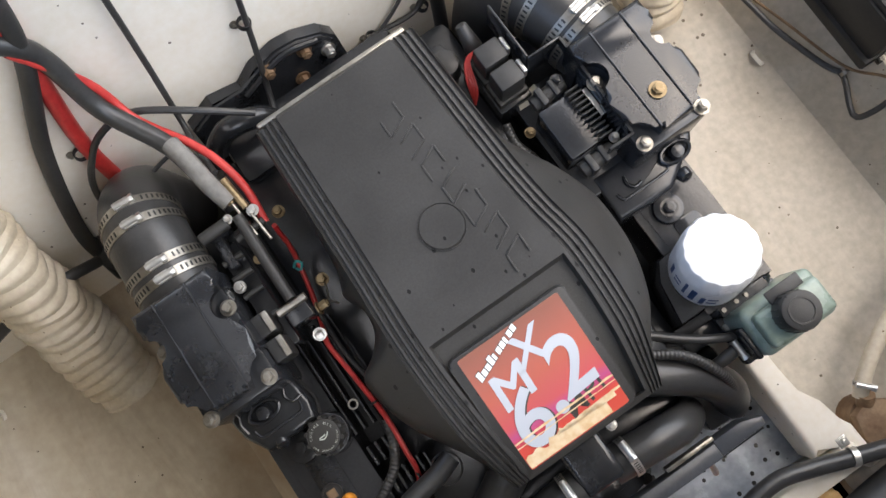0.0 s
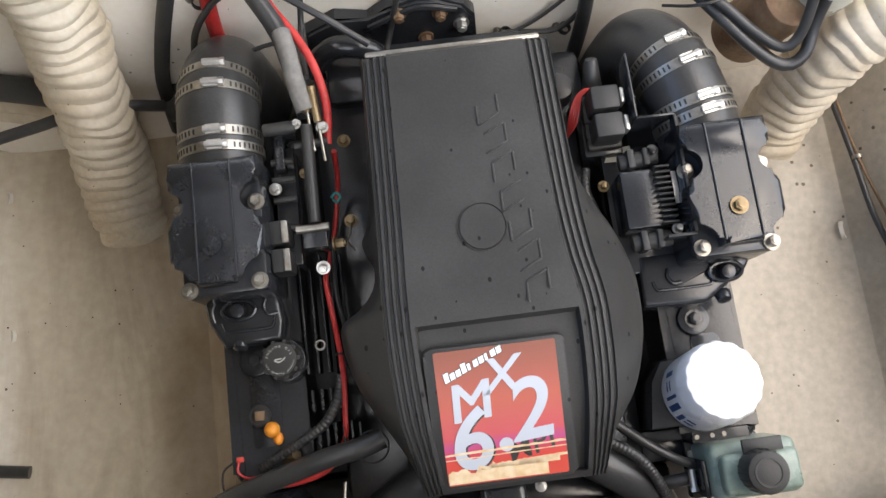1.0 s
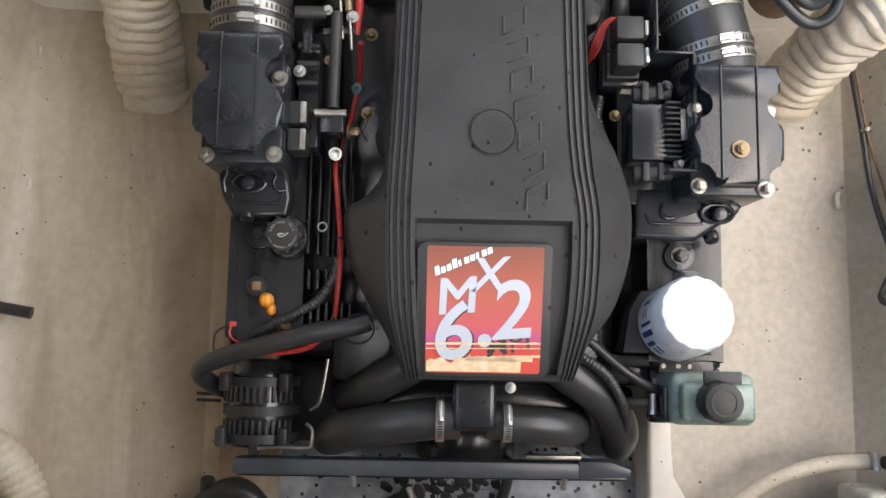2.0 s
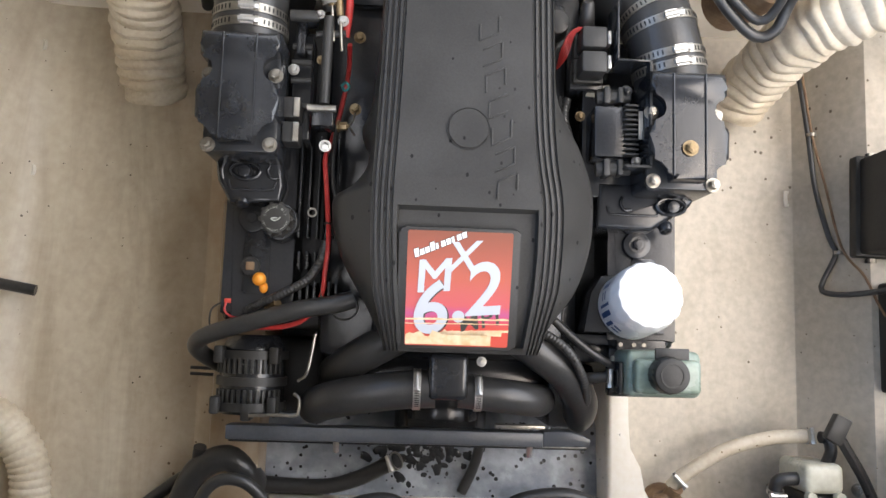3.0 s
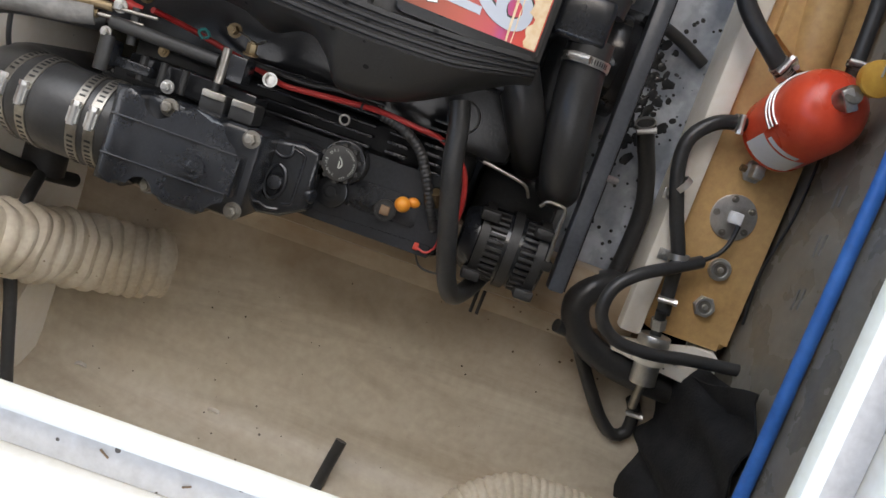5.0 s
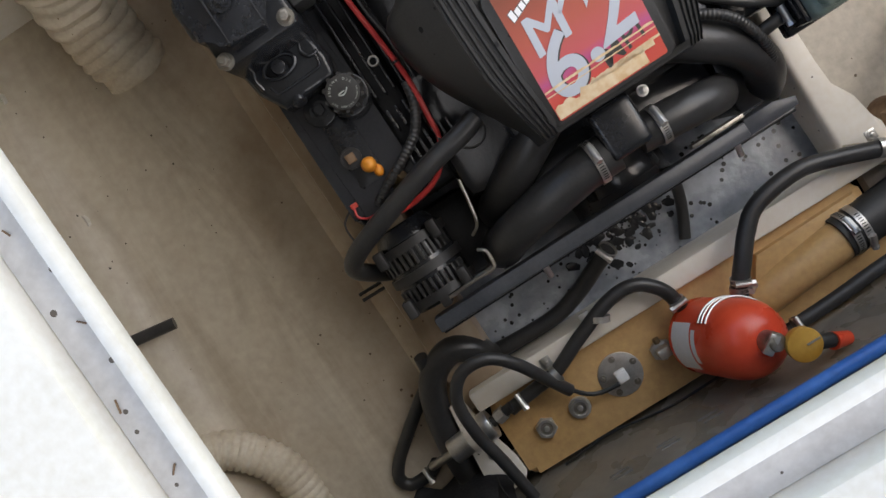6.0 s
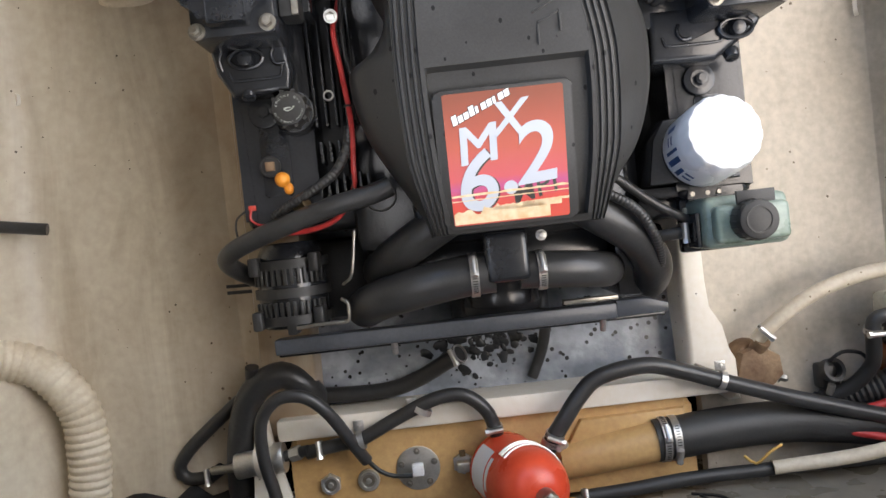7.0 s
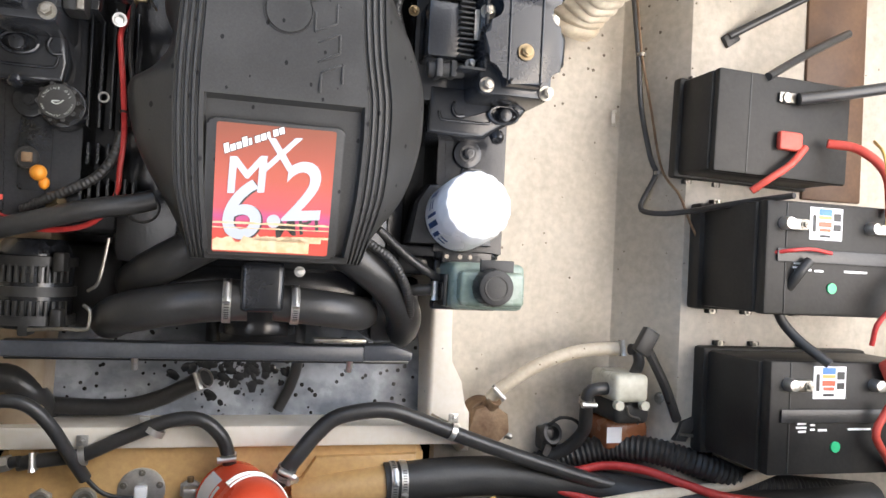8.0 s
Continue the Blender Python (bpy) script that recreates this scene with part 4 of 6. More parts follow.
part("teal_tag", tube([(-0.172, 0.095, 0.478), (-0.165, 0.10, 0.482), (-0.16, 0.094, 0.48), (-0.166, 0.088, 0.478), (-0.17, 0.093, 0.478)], 0.002, 6, 0.003),
     TEAL, link)
bolt(link, (-0.150, 0.062, 0.475), 0.006, 0.014, BRASS)
part("signal_wire", tube([(-0.150, 0.06, 0.475), (-0.152, 0.045, 0.48), (-0.157, 0.035, 0.478), (-0.15, 0.025, 0.47)], 0.0015, 6, 0.004), DULL, link)
bolt(link, (-0.147, 0.165, 0.49), 0.006, 0.01, BRASS)

# ---- right ignition module and relays ----
ign = thing("ignition_module", (0.23, 0.03, 0.46), "black ignition module with fins in a bent bracket", "ignition module")
part("module_body", box((0.188, -0.012, 0.47), (0.246, 0.062, 0.527), 0.004), PAINT, ign)
for k in range(11):
    y = -0.010 + 0.0070 * k
    part("heat_fin", box((0.228, y - 0.0012, 0.515), (0.247, y + 0.0012, 0.540), 0.0005), HOSE, ign)
for y0 in (-0.038, 0.066):
    part("plug", cyl((0.192, y0 + 0.010, 0.515), (0.240, y0 + 0.012, 0.52), 0.011, 0.010, 14, bev=0.002), PLASTIC, ign)
    part("plug_collar", box((0.200, y0 - 0.002, 0.505), (0.209, y0 + 0.022, 0.533), 0.002), HOSE, ign)
    part("plug_collar", box((0.220, y0, 0.508), (0.228, y0 + 0.022, 0.532), 0.002), HOSE, ign)
part("foil_tag", box((0.2475, 0.012, 0.536), (0.2535, 0.052, 0.5375)), STEEL, ign, "worn silver sticker")
bm = box((0.2575, -0.028, 0.47), (0.2605, 0.118, 0.556), 0.0008)
box((0.214, 0.1185, 0.50), (0.2605, 0.1215, 0.553), 0.0008, bm)
box((0.226, -0.0315, 0.50), (0.2605, -0.0285, 0.553), 0.0008, bm)
part("bent_bracket", bm, PAINT, ign)
part("bracket_edge", box((0.2572, -0.028, 0.5562), (0.2608, 0.118, 0.5575), 0.0004), HOSE, ign)
part("bracket_edge", box((0.226, -0.0317, 0.5532), (0.2606, -0.0283, 0.5545), 0.0004), HOSE, ign)
bolt(ign, (0.246, -0.018, 0.528), 0.0045, 0.012, STEEL)
bolt(ign, (0.232, 0.083, 0.528), 0.0055, 0.008, CAST)
bolt(ign, (0.175, 0.055, 0.49), 0.005, 0.01, BRASS)
bolt(ign, (0.175, -0.012, 0.48), 0.005, 0.01, BRASS)
part("mount_plate", box((0.182, -0.06, 0.42), (0.258, 0.11, 0.472), 0.004), PAINT, ign)
part("torn_label", prism([(0.186, 0.091), (0.192, 0.104), (0.203, 0.107), (0.222, 0.110), (0.224, 0.094), (0.208, 0.090)], 0.4725, 0.4735), CLEARPL, ign,
     "torn cream paper label")
part("bent_bracket", box((0.2125, 0.122, 0.50), (0.2155, 0.205, 0.553), 0.0008), PAINT, ign)
ign.location += Vector((0.002, 0.007, 0.0))
relay = thing("relay_block", (0.19, 0.14, 0.47), "pair of black relays with red wires", "relays")
for y0 in (0.112, 0.148):
    r1 = part("relay", box((0.168, y0, 0.500), (0.204, y0 + 0.031, 0.542), 0.004), HOSE, relay)
    part("relay_base", box((0.164, y0 - 0.003, 0.488), (0.208, y0 + 0.033, 0.502), 0.003), PLASTIC, r1)
    part("pale_clip", box((0.2045, y0 + 0.006, 0.520), (0.2105, y0 + 0.026, 0.540), 0.002), STEEL, r1)
part("relay_bracket", box((0.162, 0.104, 0.44), (0.212, 0.190, 0.486), 0.003), PAINT, relay)
part("rubber_boot", cyl((0.182, 0.194, 0.50), (0.180, 0.222, 0.525), 0.013, 0.008, 14, bev=0.002), RUBBER, relay)
for k in range(4):
    part("red_wire", tube([(0.170 + 0.003 * k, 0.186, 0.515), (0.158 + 0.002 * k, 0.180, 0.512), (0.148 + 0.002 * k, 0.160 - 0.004 * k, 0.50), (0.146, 0.14, 0.47)],
                          0.0017, 6, 0.006), REDWIRE, relay)
part("black_cap", cyl((0.142, 0.205, 0.44), (0.142, 0.205, 0.49), 0.022, 0.019, 20, bev=0.003), RUBBER, relay)
part("wiring_loom", tube([(0.16, 0.09, 0.48), (0.155, 0.06, 0.485), (0.165, 0.03, 0.475), (0.165, -0.01, 0.46)], 0.006, 10, 0.005, ridge=0.15, pitch=0.006),
     RUBBER, relay)

# ---- oil filter and its bracket ----
fil = thing("oil_filter", (0.266, -0.212, 0.42), "white canister oil filter with blue print", "oil filter")
ax = Vector((0.008, 0.020, 0.118)).normalized()
base = Vector((0.2655, -0.2095, 0.447))
q = ax.to_track_quat("Z", "Y").to_matrix().to_4x4()
R, H, n = 0.0495, 0.083, 60
bm = bmesh.new()
rings = []
for rr, zz, fl in ((R, 0, 0), (R, 0.003, 0), (R, 0.051, 0), (R, 0.058, 0.3), (R - 0.0005, 0.062, 1), (R - 0.001, 0.075, 1), (R - 0.0035, 0.080, 0.7), (R - 0.010, H, 0),
                   (R - 0.035, H + 0.001, 0), (0.004, H + 0.001, 0)):
    rings.append([bm.verts.new(Matrix.Translation(base) @ q @ Vector(
        ((rr + 0.0022 * fl * (abs(math.cos(15 / 2 * (2 * math.pi * k / n))) - 1)) * math.cos(2 * math.pi * k / n),
         (rr + 0.0022 * fl * (abs(math.cos(15 / 2 * (2 * math.pi * k / n))) - 1)) * math.sin(2 * math.pi * k / n), zz))) for k in range(n)])
for a, b in zip(rings, rings[1:]):
    for k in range(n):
        bm.faces.new((a[k], a[(k + 1) % n], b[(k + 1) % n], b[k]))
bm.faces.new(rings[-1])
bm.faces.new(rings[0][::-1])
part("canister", bm, FILTER, fil)
zero = math.atan2((q.inverted() @ Vector((-1, 0, 0))).y, (q.inverted() @ Vector((-1, 0, 0))).x)
for ang, w, z0, z1, mt in ((22, 9, 0.008, 0.042, BLUEINK), (38, 7, 0.006, 0.03, BLUEINK), (8, 5, 0.012, 0.046, BLUEINK), (52, 14, 0.012, 0.017, BLUEINK),
                           (52, 14, 0.024, 0.029, BLUEINK), (-8, 14, 0.030, 0.034, BLUEINK), (-8, 14, 0.020, 0.024, BLUEINK), (-26, 8, 0.016, 0.04, BLUEINK)):
    bm = bmesh.new()
    rws = []
    for k in range(5):
        a = zero + radians(ang - w / 2 + w * k / 4)
        rws.append([Matrix.Translation(base) @ q @ Vector(((R + 0.0004) * math.cos(a), (R + 0.0004) * math.sin(a), z)) for z in (z0, z1)])
    part("print_bar", sheet(rws, bm), mt, fil)
part("base_seal", band(base - ax * 0.002, ax, R - 0.004, 0.006, 0.003, 40), RUBBER, fil)
brk = thing("filter_bracket", (0.26, -0.22, 0.36), "black painted oil filter bracket", "bracket")
part("bracket_head", prism([(0.196, -0.250), (0.206, -0.190), (0.222, -0.165), (0.30, -0.160), (0.316, -0.19), (0.318, -0.250)], 0.385, 0.444, 0.006), PAINT, brk)
part("front_flange", box((0.186, -0.268, 0.386), (0.336, -0.252, 0.424), 0.003), PAINT, brk)
part("bracket_arm", box((0.19, -0.295, 0.34), (0.25, -0.262, 0.40), 0.006), PAINT, brk)
for x in (0.255, 0.275, 0.29):
    bolt(brk, (x, -0.266, 0.424), 0.0055, 0.008, DULL)
part("pale_tab", box((0.245, -0.300, 0.405), (0.262, -0.283, 0.418), 0.002), CLEARPL, brk)

# ---- fluid reservoir ----
res = thing("fluid_reservoir", (0.308, -0.306, 0.38), "green translucent reservoir with a black screw cap", "reservoir")
part("bottle", box((0.254, -0.338, 0.385), (0.362, -0.272, 0.470), 0.010, seg=3), GREENPL, res)
part("shoulder", box((0.262, -0.332, 0.462), (0.356, -0.284, 0.486), 0.007, seg=3), GREENPL, res)
part("cradle", box((0.246, -0.343, 0.378), (0.344, -0.268, 0.400), 0.004), PAINT, res)
part("side_strap", box((0.247, -0.335, 0.39), (0.2535, -0.290, 0.455), 0.002), PAINT, res)
cap = part("screw_cap", cyl((0.304, -0.305, 0.484), (0.304, -0.305, 0.516), 0.0255, 0.0245, 30, bev=0.003), PLASTIC, res, "black screw cap")
part("cap_ring", band((0.304, -0.305, 0.5155), (0, 0, 1), 0.0145, 0.003, 0.0025, 30), PLASTIC, cap)
for k in range(20):
    a = 2 * math.pi * k / 20
    part("grip_rib", cyl((0.304 + 0.0252 * math.cos(a), -0.305 + 0.0252 * math.sin(a), 0.486), (0.304 + 0.0252 * math.cos(a), -0.305 + 0.0252 * math.sin(a), 0.508),
                         0.0008, seg=6), HOSE, cap)
part("cap_bracket", box((0.288, -0.284, 0.486), (0.336, -0.268, 0.491), 0.001), HOSE, res)
hose_clamp(res, (0.240, -0.312, 0.42), (1, 0, 0), 0.009, 0.007, (0, 0, 1))
part("outlet_hose", tube([(0.254, -0.312, 0.42), (0.232, -0.314, 0.42), (0.205, -0.318, 0.41), (0.19, -0.33, 0.38)], 0.0085, 12), RUBBER, res)
# seat the bottle in its cradle
res.location = res.location + Vector((-0.004, -0.001, 0.014))

# ---- fuel tank and its fittings ----
tank = thing("fuel_tank", (-0.05, -0.64, 0.12), "tan moulded plastic fuel tank", "fuel tank")
part("tank_body", prism(rounded(-0.352, 0.275, -0.712, -0.582, 0.012), 0.12, 0.268, 0.012, seg=3), TANK, tank)
part("tank_step", prism([(0.06, -0.66), (0.10, -0.598), (0.262, -0.595), (0.262, -0.66)], 0.262, 0.278, 0.006), TANK, tank)
part("filler_neck", tube([(0.07, -0.662, 0.262), (0.14, -0.652, 0.274), (0.235, -0.640, 0.282)], 0.030, 24), TANK, tank)
for x in (-0.294, -0.235):
    f = part("tank_plug", cyl((x, -0.656, 0.266), (x, -0.656, 0.274), 0.017, seg=6 if x < -0.25 else 24, bev=0.001), STEEL, tank, "plated threaded plug")
    part("plug_ring", band((x, -0.656, 0.2755), (0, 0, 1), 0.0112, 0.004, 0.003, 24), STEEL, f)
    part("plug_recess", cyl((x, -0.656, 0.2735), (x, -0.656, 0.2747), 0.0095, seg=24), DULL, f)
    part("plug_screw", cyl((x, -0.656, 0.2745), (x, -0.656, 0.2790), 0.0045, 0.004, seg=12, bev=0.0006), STEEL, f)
sp = part("fuel_sender", cyl((-0.157, -0.646, 0.266), (-0.157, -0.646, 0.271), 0.034, seg=36, bev=0.001), STEEL, tank, "round steel fuel sender plate")
for k in range(5):
    a = radians(90 + 72 * k)
    bolt(sp, (-0.157 + 0.027 * math.cos(a), -0.646 + 0.027 * math.sin(a), 0.271), 0.0035, 0.004, DULL)
part("sender_cap", box((-0.166, -0.655, 0.271), (-0.148, -0.637, 0.286), 0.0025), FILTER, sp, "white square sender cap")
hx = part("hex_plug", cyl((-0.087, -0.646, 0.266), (-0.087, -0.646, 0.274), 0.017, seg=6), STEEL, tank)
part("plug_head", box((-0.097, -0.654, 0.274), (-0.076, -0.638, 0.296), 0.003), STEEL, hx)
part("plug_tip", cyl((-0.087, -0.632, 0.28), (-0.087, -0.624, 0.28), 0.005, seg=10), BRASS, hx)

tank.location.y += 0.007

fh = thing("filler_hose", (0.45, -0.65, 0.2), "thick grey rubber filler hose clamped to tank neck", "hose")
part("hose_body", tube([(0.215, -0.642, 0.281), (0.26, -0.640, 0.28), (0.35, -0.638, 0.268), (0.45, -0.645, 0.255), (0.58, -0.662, 0.265), (0.70, -0.672, 0.33), (0.84, -0.676, 0.356),
                        (1.1, -0.676, 0.356)], 0.0325, 24, 0.012), HOSE, fh)
hose_clamp(fh, (0.228, -0.6415, 0.281), (1, 0, 0), 0.033, 0.011, (0, 0.6, 1))
hose_clamp(fh, (0.244, -0.6405, 0.281), (1, 0, 0), 0.033, 0.011, (0, -0.6, 1))
fh.location += Vector((-0.006, 0.008, 0.0))


def hose(name, pts, r, mat, label, ends=(), ridge=0.0, pitch=0.01, seg=14, category="hose"):
    t = thing(name, pts[0], label, category)
    part("hose_body", tube(pts, r, seg, ridge=ridge, pitch=pitch), mat, t)
    for i, a in ends:
        hose_clamp(t, pts[i], a, r + 0.0004, 0.008, (0, 0.3, 1))
    return t


fuel_a = hose("fuel_hose", [(-0.322, -0.5855, 0.2975), (-0.30, -0.581, 0.301), (-0.27, -0.577, 0.302), (-0.236, -0.572, 0.304), (-0.181, -0.546, 0.31), (-0.118, -0.520, 0.32), (-0.075, -0.519, 0.322),
                            (-0.045, -0.545, 0.318), (-0.034, -0.575, 0.312), (-0.031, -0.592, 0.30)], 0.0105, RUBBER, "black fuel hose along the cross beam",
              ((1, (1, 0.1, 0)), (8, (0.1, -1, -0.1))))
fuel_b = hose("fuel_hose", [(0.040, -0.612, 0.33), (0.052, -0.590, 0.337), (0.069, -0.566, 0.34), (0.095, -0.535, 0.337), (0.127, -0.512, 0.333), (0.196, -0.503, 0.33),
                            (0.25, -0.518, 0.325), (0.299, -0.537, 0.318), (0.36, -0.56, 0.31), (0.45, -0.592, 0.30), (0.596, -0.636, 0.305), (0.72, -0.655, 0.36),
                            (0.85, -0.66, 0.395)], 0.0125, RUBBER, "long black fuel hose across the bilge", ((1, (0.4, 1, 0.2)),))
hose_clamp(fuel_b, (0.046, -0.601, 0.3335), (0.4, 1, 0.2), 0.0129, 0.008, (1, 0, 0.6))
for h in (fuel_a, fuel_b):
    h.location += Vector((0.0, -0.006, -0.010))
hose("bilge_hose", [(-0.075, -0.470, 0.27), (-0.104, -0.488, 0.245), (-0.145, -0.51, 0.225), (-0.20, -0.524, 0.218), (-0.30, -0.520, 0.216), (-0.34, -0.50, 0.22)], 0.013, RUBBER,
     "black bilge hose in oily bilge", ((0, (0.8, 0.5, 0.6)),))
hose("bilge_hose", [(0.06, -0.42, 0.26), (0.066, -0.45, 0.235), (0.058, -0.49, 0.215), (0.04, -0.53, 0.21)], 0.009, RUBBER, "short black hose dropping into the bilge")
hose("sender_cable", [(-0.36, -0.72, 0.31), (-0.368, -0.637, 0.325), (-0.376, -0.58, 0.335), (-0.372, -0.525, 0.342), (-0.345, -0.494, 0.346), (-0.305, -0.495, 0.346),
                      (-0.275, -0.525, 0.335), (-0.250, -0.575, 0.312), (-0.232, -0.612, 0.294)], 0.0095, RUBBER, "black sheathed sender cable", category="cable")
hose("sender_wire", [(-0.234, -0.608, 0.294), (-0.215, -0.632, 0.286), (-0.195, -0.643, 0.283), (-0.166, -0.646, 0.283)], 0.0035, BLACKINK, "thin black sender wires",
     category="cable", seg=8)
hose("drain_hose", [(-0.44, -0.70, 0.22), (-0.438, -0.639, 0.245), (-0.426, -0.555, 0.255), (-0.399, -0.495, 0.262), (-0.352, -0.473, 0.262), (-0.318, -0.50, 0.25),
                    (-0.31, -0.535, 0.20)], 0.0215, RUBBER, "wide black hose looping past the beam")
hose("drain_hose", [(-0.395, -0.455, 0.27), (-0.405, -0.49, 0.255), (-0.443, -0.52, 0.24), (-0.49, -0.556, 0.225), (-0.529, -0.589, 0.213), (-0.546, -0.615, 0.208),
                    (-0.535, -0.634, 0.207), (-0.50, -0.634, 0.207), (-0.478, -0.622, 0.212)], 0.0105, RUBBER, "black hose bent on the bilge shelf", ((7, (1, 0.1, 0)),))
for c, d in (((-0.139, -0.542, 0.307), (0.5, 1, 0)), ((0.312, -0.547, 0.308), (1, -0.4, 0)), ((-0.236, -0.578, 0.300), (1, 0.2, 0))):
    p = thing("hose_clip", c, "stainless hose clip screwed to the beam", "clip", "hose clips on the beam")
    part("clip_band", band(c, d, 0.0127, 0.009, 0.0016), STEEL, p)
    dv = Vector(d).normalized()
    side = Vector((-dv.y, dv.x, 0))
    foot = Vector(c) + side * 0.019
    part("clip_foot", box((foot.x - 0.008, foot.y - 0.008, 0.2855), (foot.x + 0.008, foot.y + 0.008, 0.2885), 0.001), STEEL, p)
    bolt(p, (foot.x, foot.y, 0.2885), 0.004, 0.005, STEEL)

# ---- shut-off valve beside the tank ----
val = thing("fuel_valve", (-0.39, -0.60, 0.25), "plated fuel valve on a cream mounting bracket", "valve")
part("valve_body", cyl((-0.432, -0.602, 0.285), (-0.358, -0.594, 0.285), 0.0195, seg=24, bev=0.002), STEEL, val)
part("valve_flange", cyl((-0.372, -0.5955, 0.285), (-0.356, -0.594, 0.285), 0.0235, seg=24, bev=0.002), STEEL, val)
part("mounting_bracket", prism([(-0.402, -0.545), (-0.409, -0.61), (-0.414, -0.66), (-0.412, -0.690), (-0.392, -0.704), (-0.366, -0.704), (-0.354, -0.690), (-0.357, -0.66), (-0.372, -0.60), (-0.38, -0.54)], 0.262, 0.272, 0.003), WHITE, val,
     "cream painted bracket")
part("outlet", cyl((-0.356, -0.593, 0.288), (-0.318, -0.585, 0.298), 0.0085, seg=12), BLACKINK, val)
part("outlet_nut", cyl((-0.345, -0.591, 0.291), (-0.330, -0.587, 0.295), 0.0115, seg=6), STEEL, val)
part("inlet", cyl((-0.478, -0.612, 0.255), (-0.432, -0.604, 0.28), 0.007, seg=12), DULL, val)
bolt(val, (-0.384, -0.640, 0.272), 0.006, 0.006, DULL)
part("clamp_ring", band((-0.392, -0.5975, 0.285), (1, 0.1, 0), 0.020, 0.014, 0.004, 28), WHITE, val, "cream plastic clamp ring")

# ---- fire extinguisher standing on the tank ----
ext = thing("fire_extinguisher", (-0.03, -0.645, 0.27), "red fire extinguisher with wire bracket and gauge", "fire extinguisher")
e0, e1 = Vector((-0.030, -0.648, 0.272)), Vector((0.018, -0.650, 0.430))
bm = bmesh.new()
d = (e1 - e0).normalized()
ex = Vector((-0.44, 0.9, 0))
ex = (ex - d * ex.dot(d)).normalized()
q = Matrix((ex, d.cross(ex), d)).transposed().to_4x4()
L = (e1 - e0).length
prof = [(0.0, 0.0), (0.03, 0.0), (0.047, 0.004), (0.055, 0.014), (0.055, L - 0.053), (0.0525, L - 0.035), (0.046, L - 0.020), (0.035, L - 0.0095), (0.022, L - 0.003), (0.012, L - 0.001), (0.0, L)]
rings = [[bm.verts.new(Matrix.Translation(e0) @ q @ Vector((r * math.cos(2 * math.pi * k / 36), r * math.sin(2 * math.pi * k / 36), z))) for k in range(36)]
         for r, z in prof[1:-1]]
for a, b in zip(rings, rings[1:]):
    for k in range(36):
        bm.faces.new((a[k], a[(k + 1) % 36], b[(k + 1) % 36], b[k]))
bm.faces.new(rings[-1])
bm.faces.new(rings[0][::-1])
part("cylinder", bm, REDPAINT, ext)
for a0, a1, z0, z1 in ((10, 85, 0.022, 0.070), (20, 70, 0.074, 0.084)):
    rws = [[Matrix.Translation(e0) @ q @ Vector((0.0554 * math.cos(radians(a0 + (a1 - a0) * k / 8)), 0.0554 * math.sin(radians(a0 + (a1 - a0) * k / 8)), z))
            for z in (z0, z1)] for k in range(9)]
    part("paper_label", sheet(rws), FILTER, ext, "pale printed paper label")
for off in (0.088, 0.096, 0.106):
    part("wire_band", tube([Matrix.Translation(e0) @ q @ Vector((0.0568 * math.cos(radians(a)), 0.0568 * math.sin(radians(a)), off + 0.006 * math.sin(radians(a * 2))))
                            for a in range(-100, 20, 10)], 0.0018, 8, 0.006), STEEL, ext)
hd = part("valve_head", cyl(e1 - d * 0.004, e1 + d * 0.022, 0.015, 0.012, 20, bev=0.002), DULL, ext)
gz = e1 + Vector((0.031, -0.019, 0.022))
part("gauge", cyl(gz - Vector((0, 0, 0.012)), gz + Vector((0, 0, 0.004)), 0.0215, 0.0225, 28, bev=0.002), YELLOW, hd, "yellowed gauge cap")
part("gauge_needle", box((gz.x + 0.002, gz.y - 0.001, gz.z + 0.0042), (gz.x + 0.02, gz.y + 0.001, gz.z + 0.0062)), STEEL, hd)
part("trigger_plate", box((e1.x - 0.016, e1.y - 0.006, e1.z + 0.016), (e1.x + 0.012, e1.y + 0.008, e1.z + 0.022), 0.002, turn=Matrix.Rotation(radians(35), 4, "Z")), STEEL, hd)
part("nozzle", tube([gz + Vector((0.012, -0.006, -0.006)), gz + Vector((0.03, -0.016, -0.012)), gz + Vector((0.042, -0.026, -0.03))], 0.010, 14), HOSE, hd)
part("red_tip", cyl(gz + Vector((0.036, -0.022, -0.018)), gz + Vector((0.058, -0.034, -0.03)), 0.012, 0.009, 16), REDPAINT, hd)
part("inlet_barb", cyl((-0.031, -0.586, 0.30), (-0.030, -0.61, 0.296), 0.006, seg=10), STEEL, tank)
part("inlet_barb", cyl((0.036, -0.618, 0.328), (0.026, -0.640, 0.30), 0.0075, seg=10), STEEL, tank)
hose("grey_conduit", [(0.09, -0.700, 0.305), (0.16, -0.698, 0.302), (0.26, -0.692, 0.30), (0.42, -0.695, 0.29), (0.7, -0.70, 0.28)], 0.0105, HOSE,
     "grey conduit along the bulkhead", ((0, (1, 0, 0)),), category="conduit")
hose("loose_wire", [(-0.30, -0.712, 0.272), (-0.22, -0.705, 0.276), (-0.13, -0.7115, 0.29), (-0.06, -0.708, 0.30), (0.05, -0.70, 0.31)], 0.0022, BLACKINK,
     "thin dark wire along bulkhead", category="wire", seg=6)
hose("loose_wire", [(0.20, -0.70, 0.36), (0.23, -0.698, 0.38), (0.245, -0.70, 0.44), (0.255, -0.70, 0.39), (0.25, -0.70, 0.35), (0.27, -0.70, 0.44), (0.28, -0.70, 0.37),
                    (0.24, -0.70, 0.34)], 0.0024, BLACKINK, "looped spare wire on the bulkhead", category="wire", seg=6)

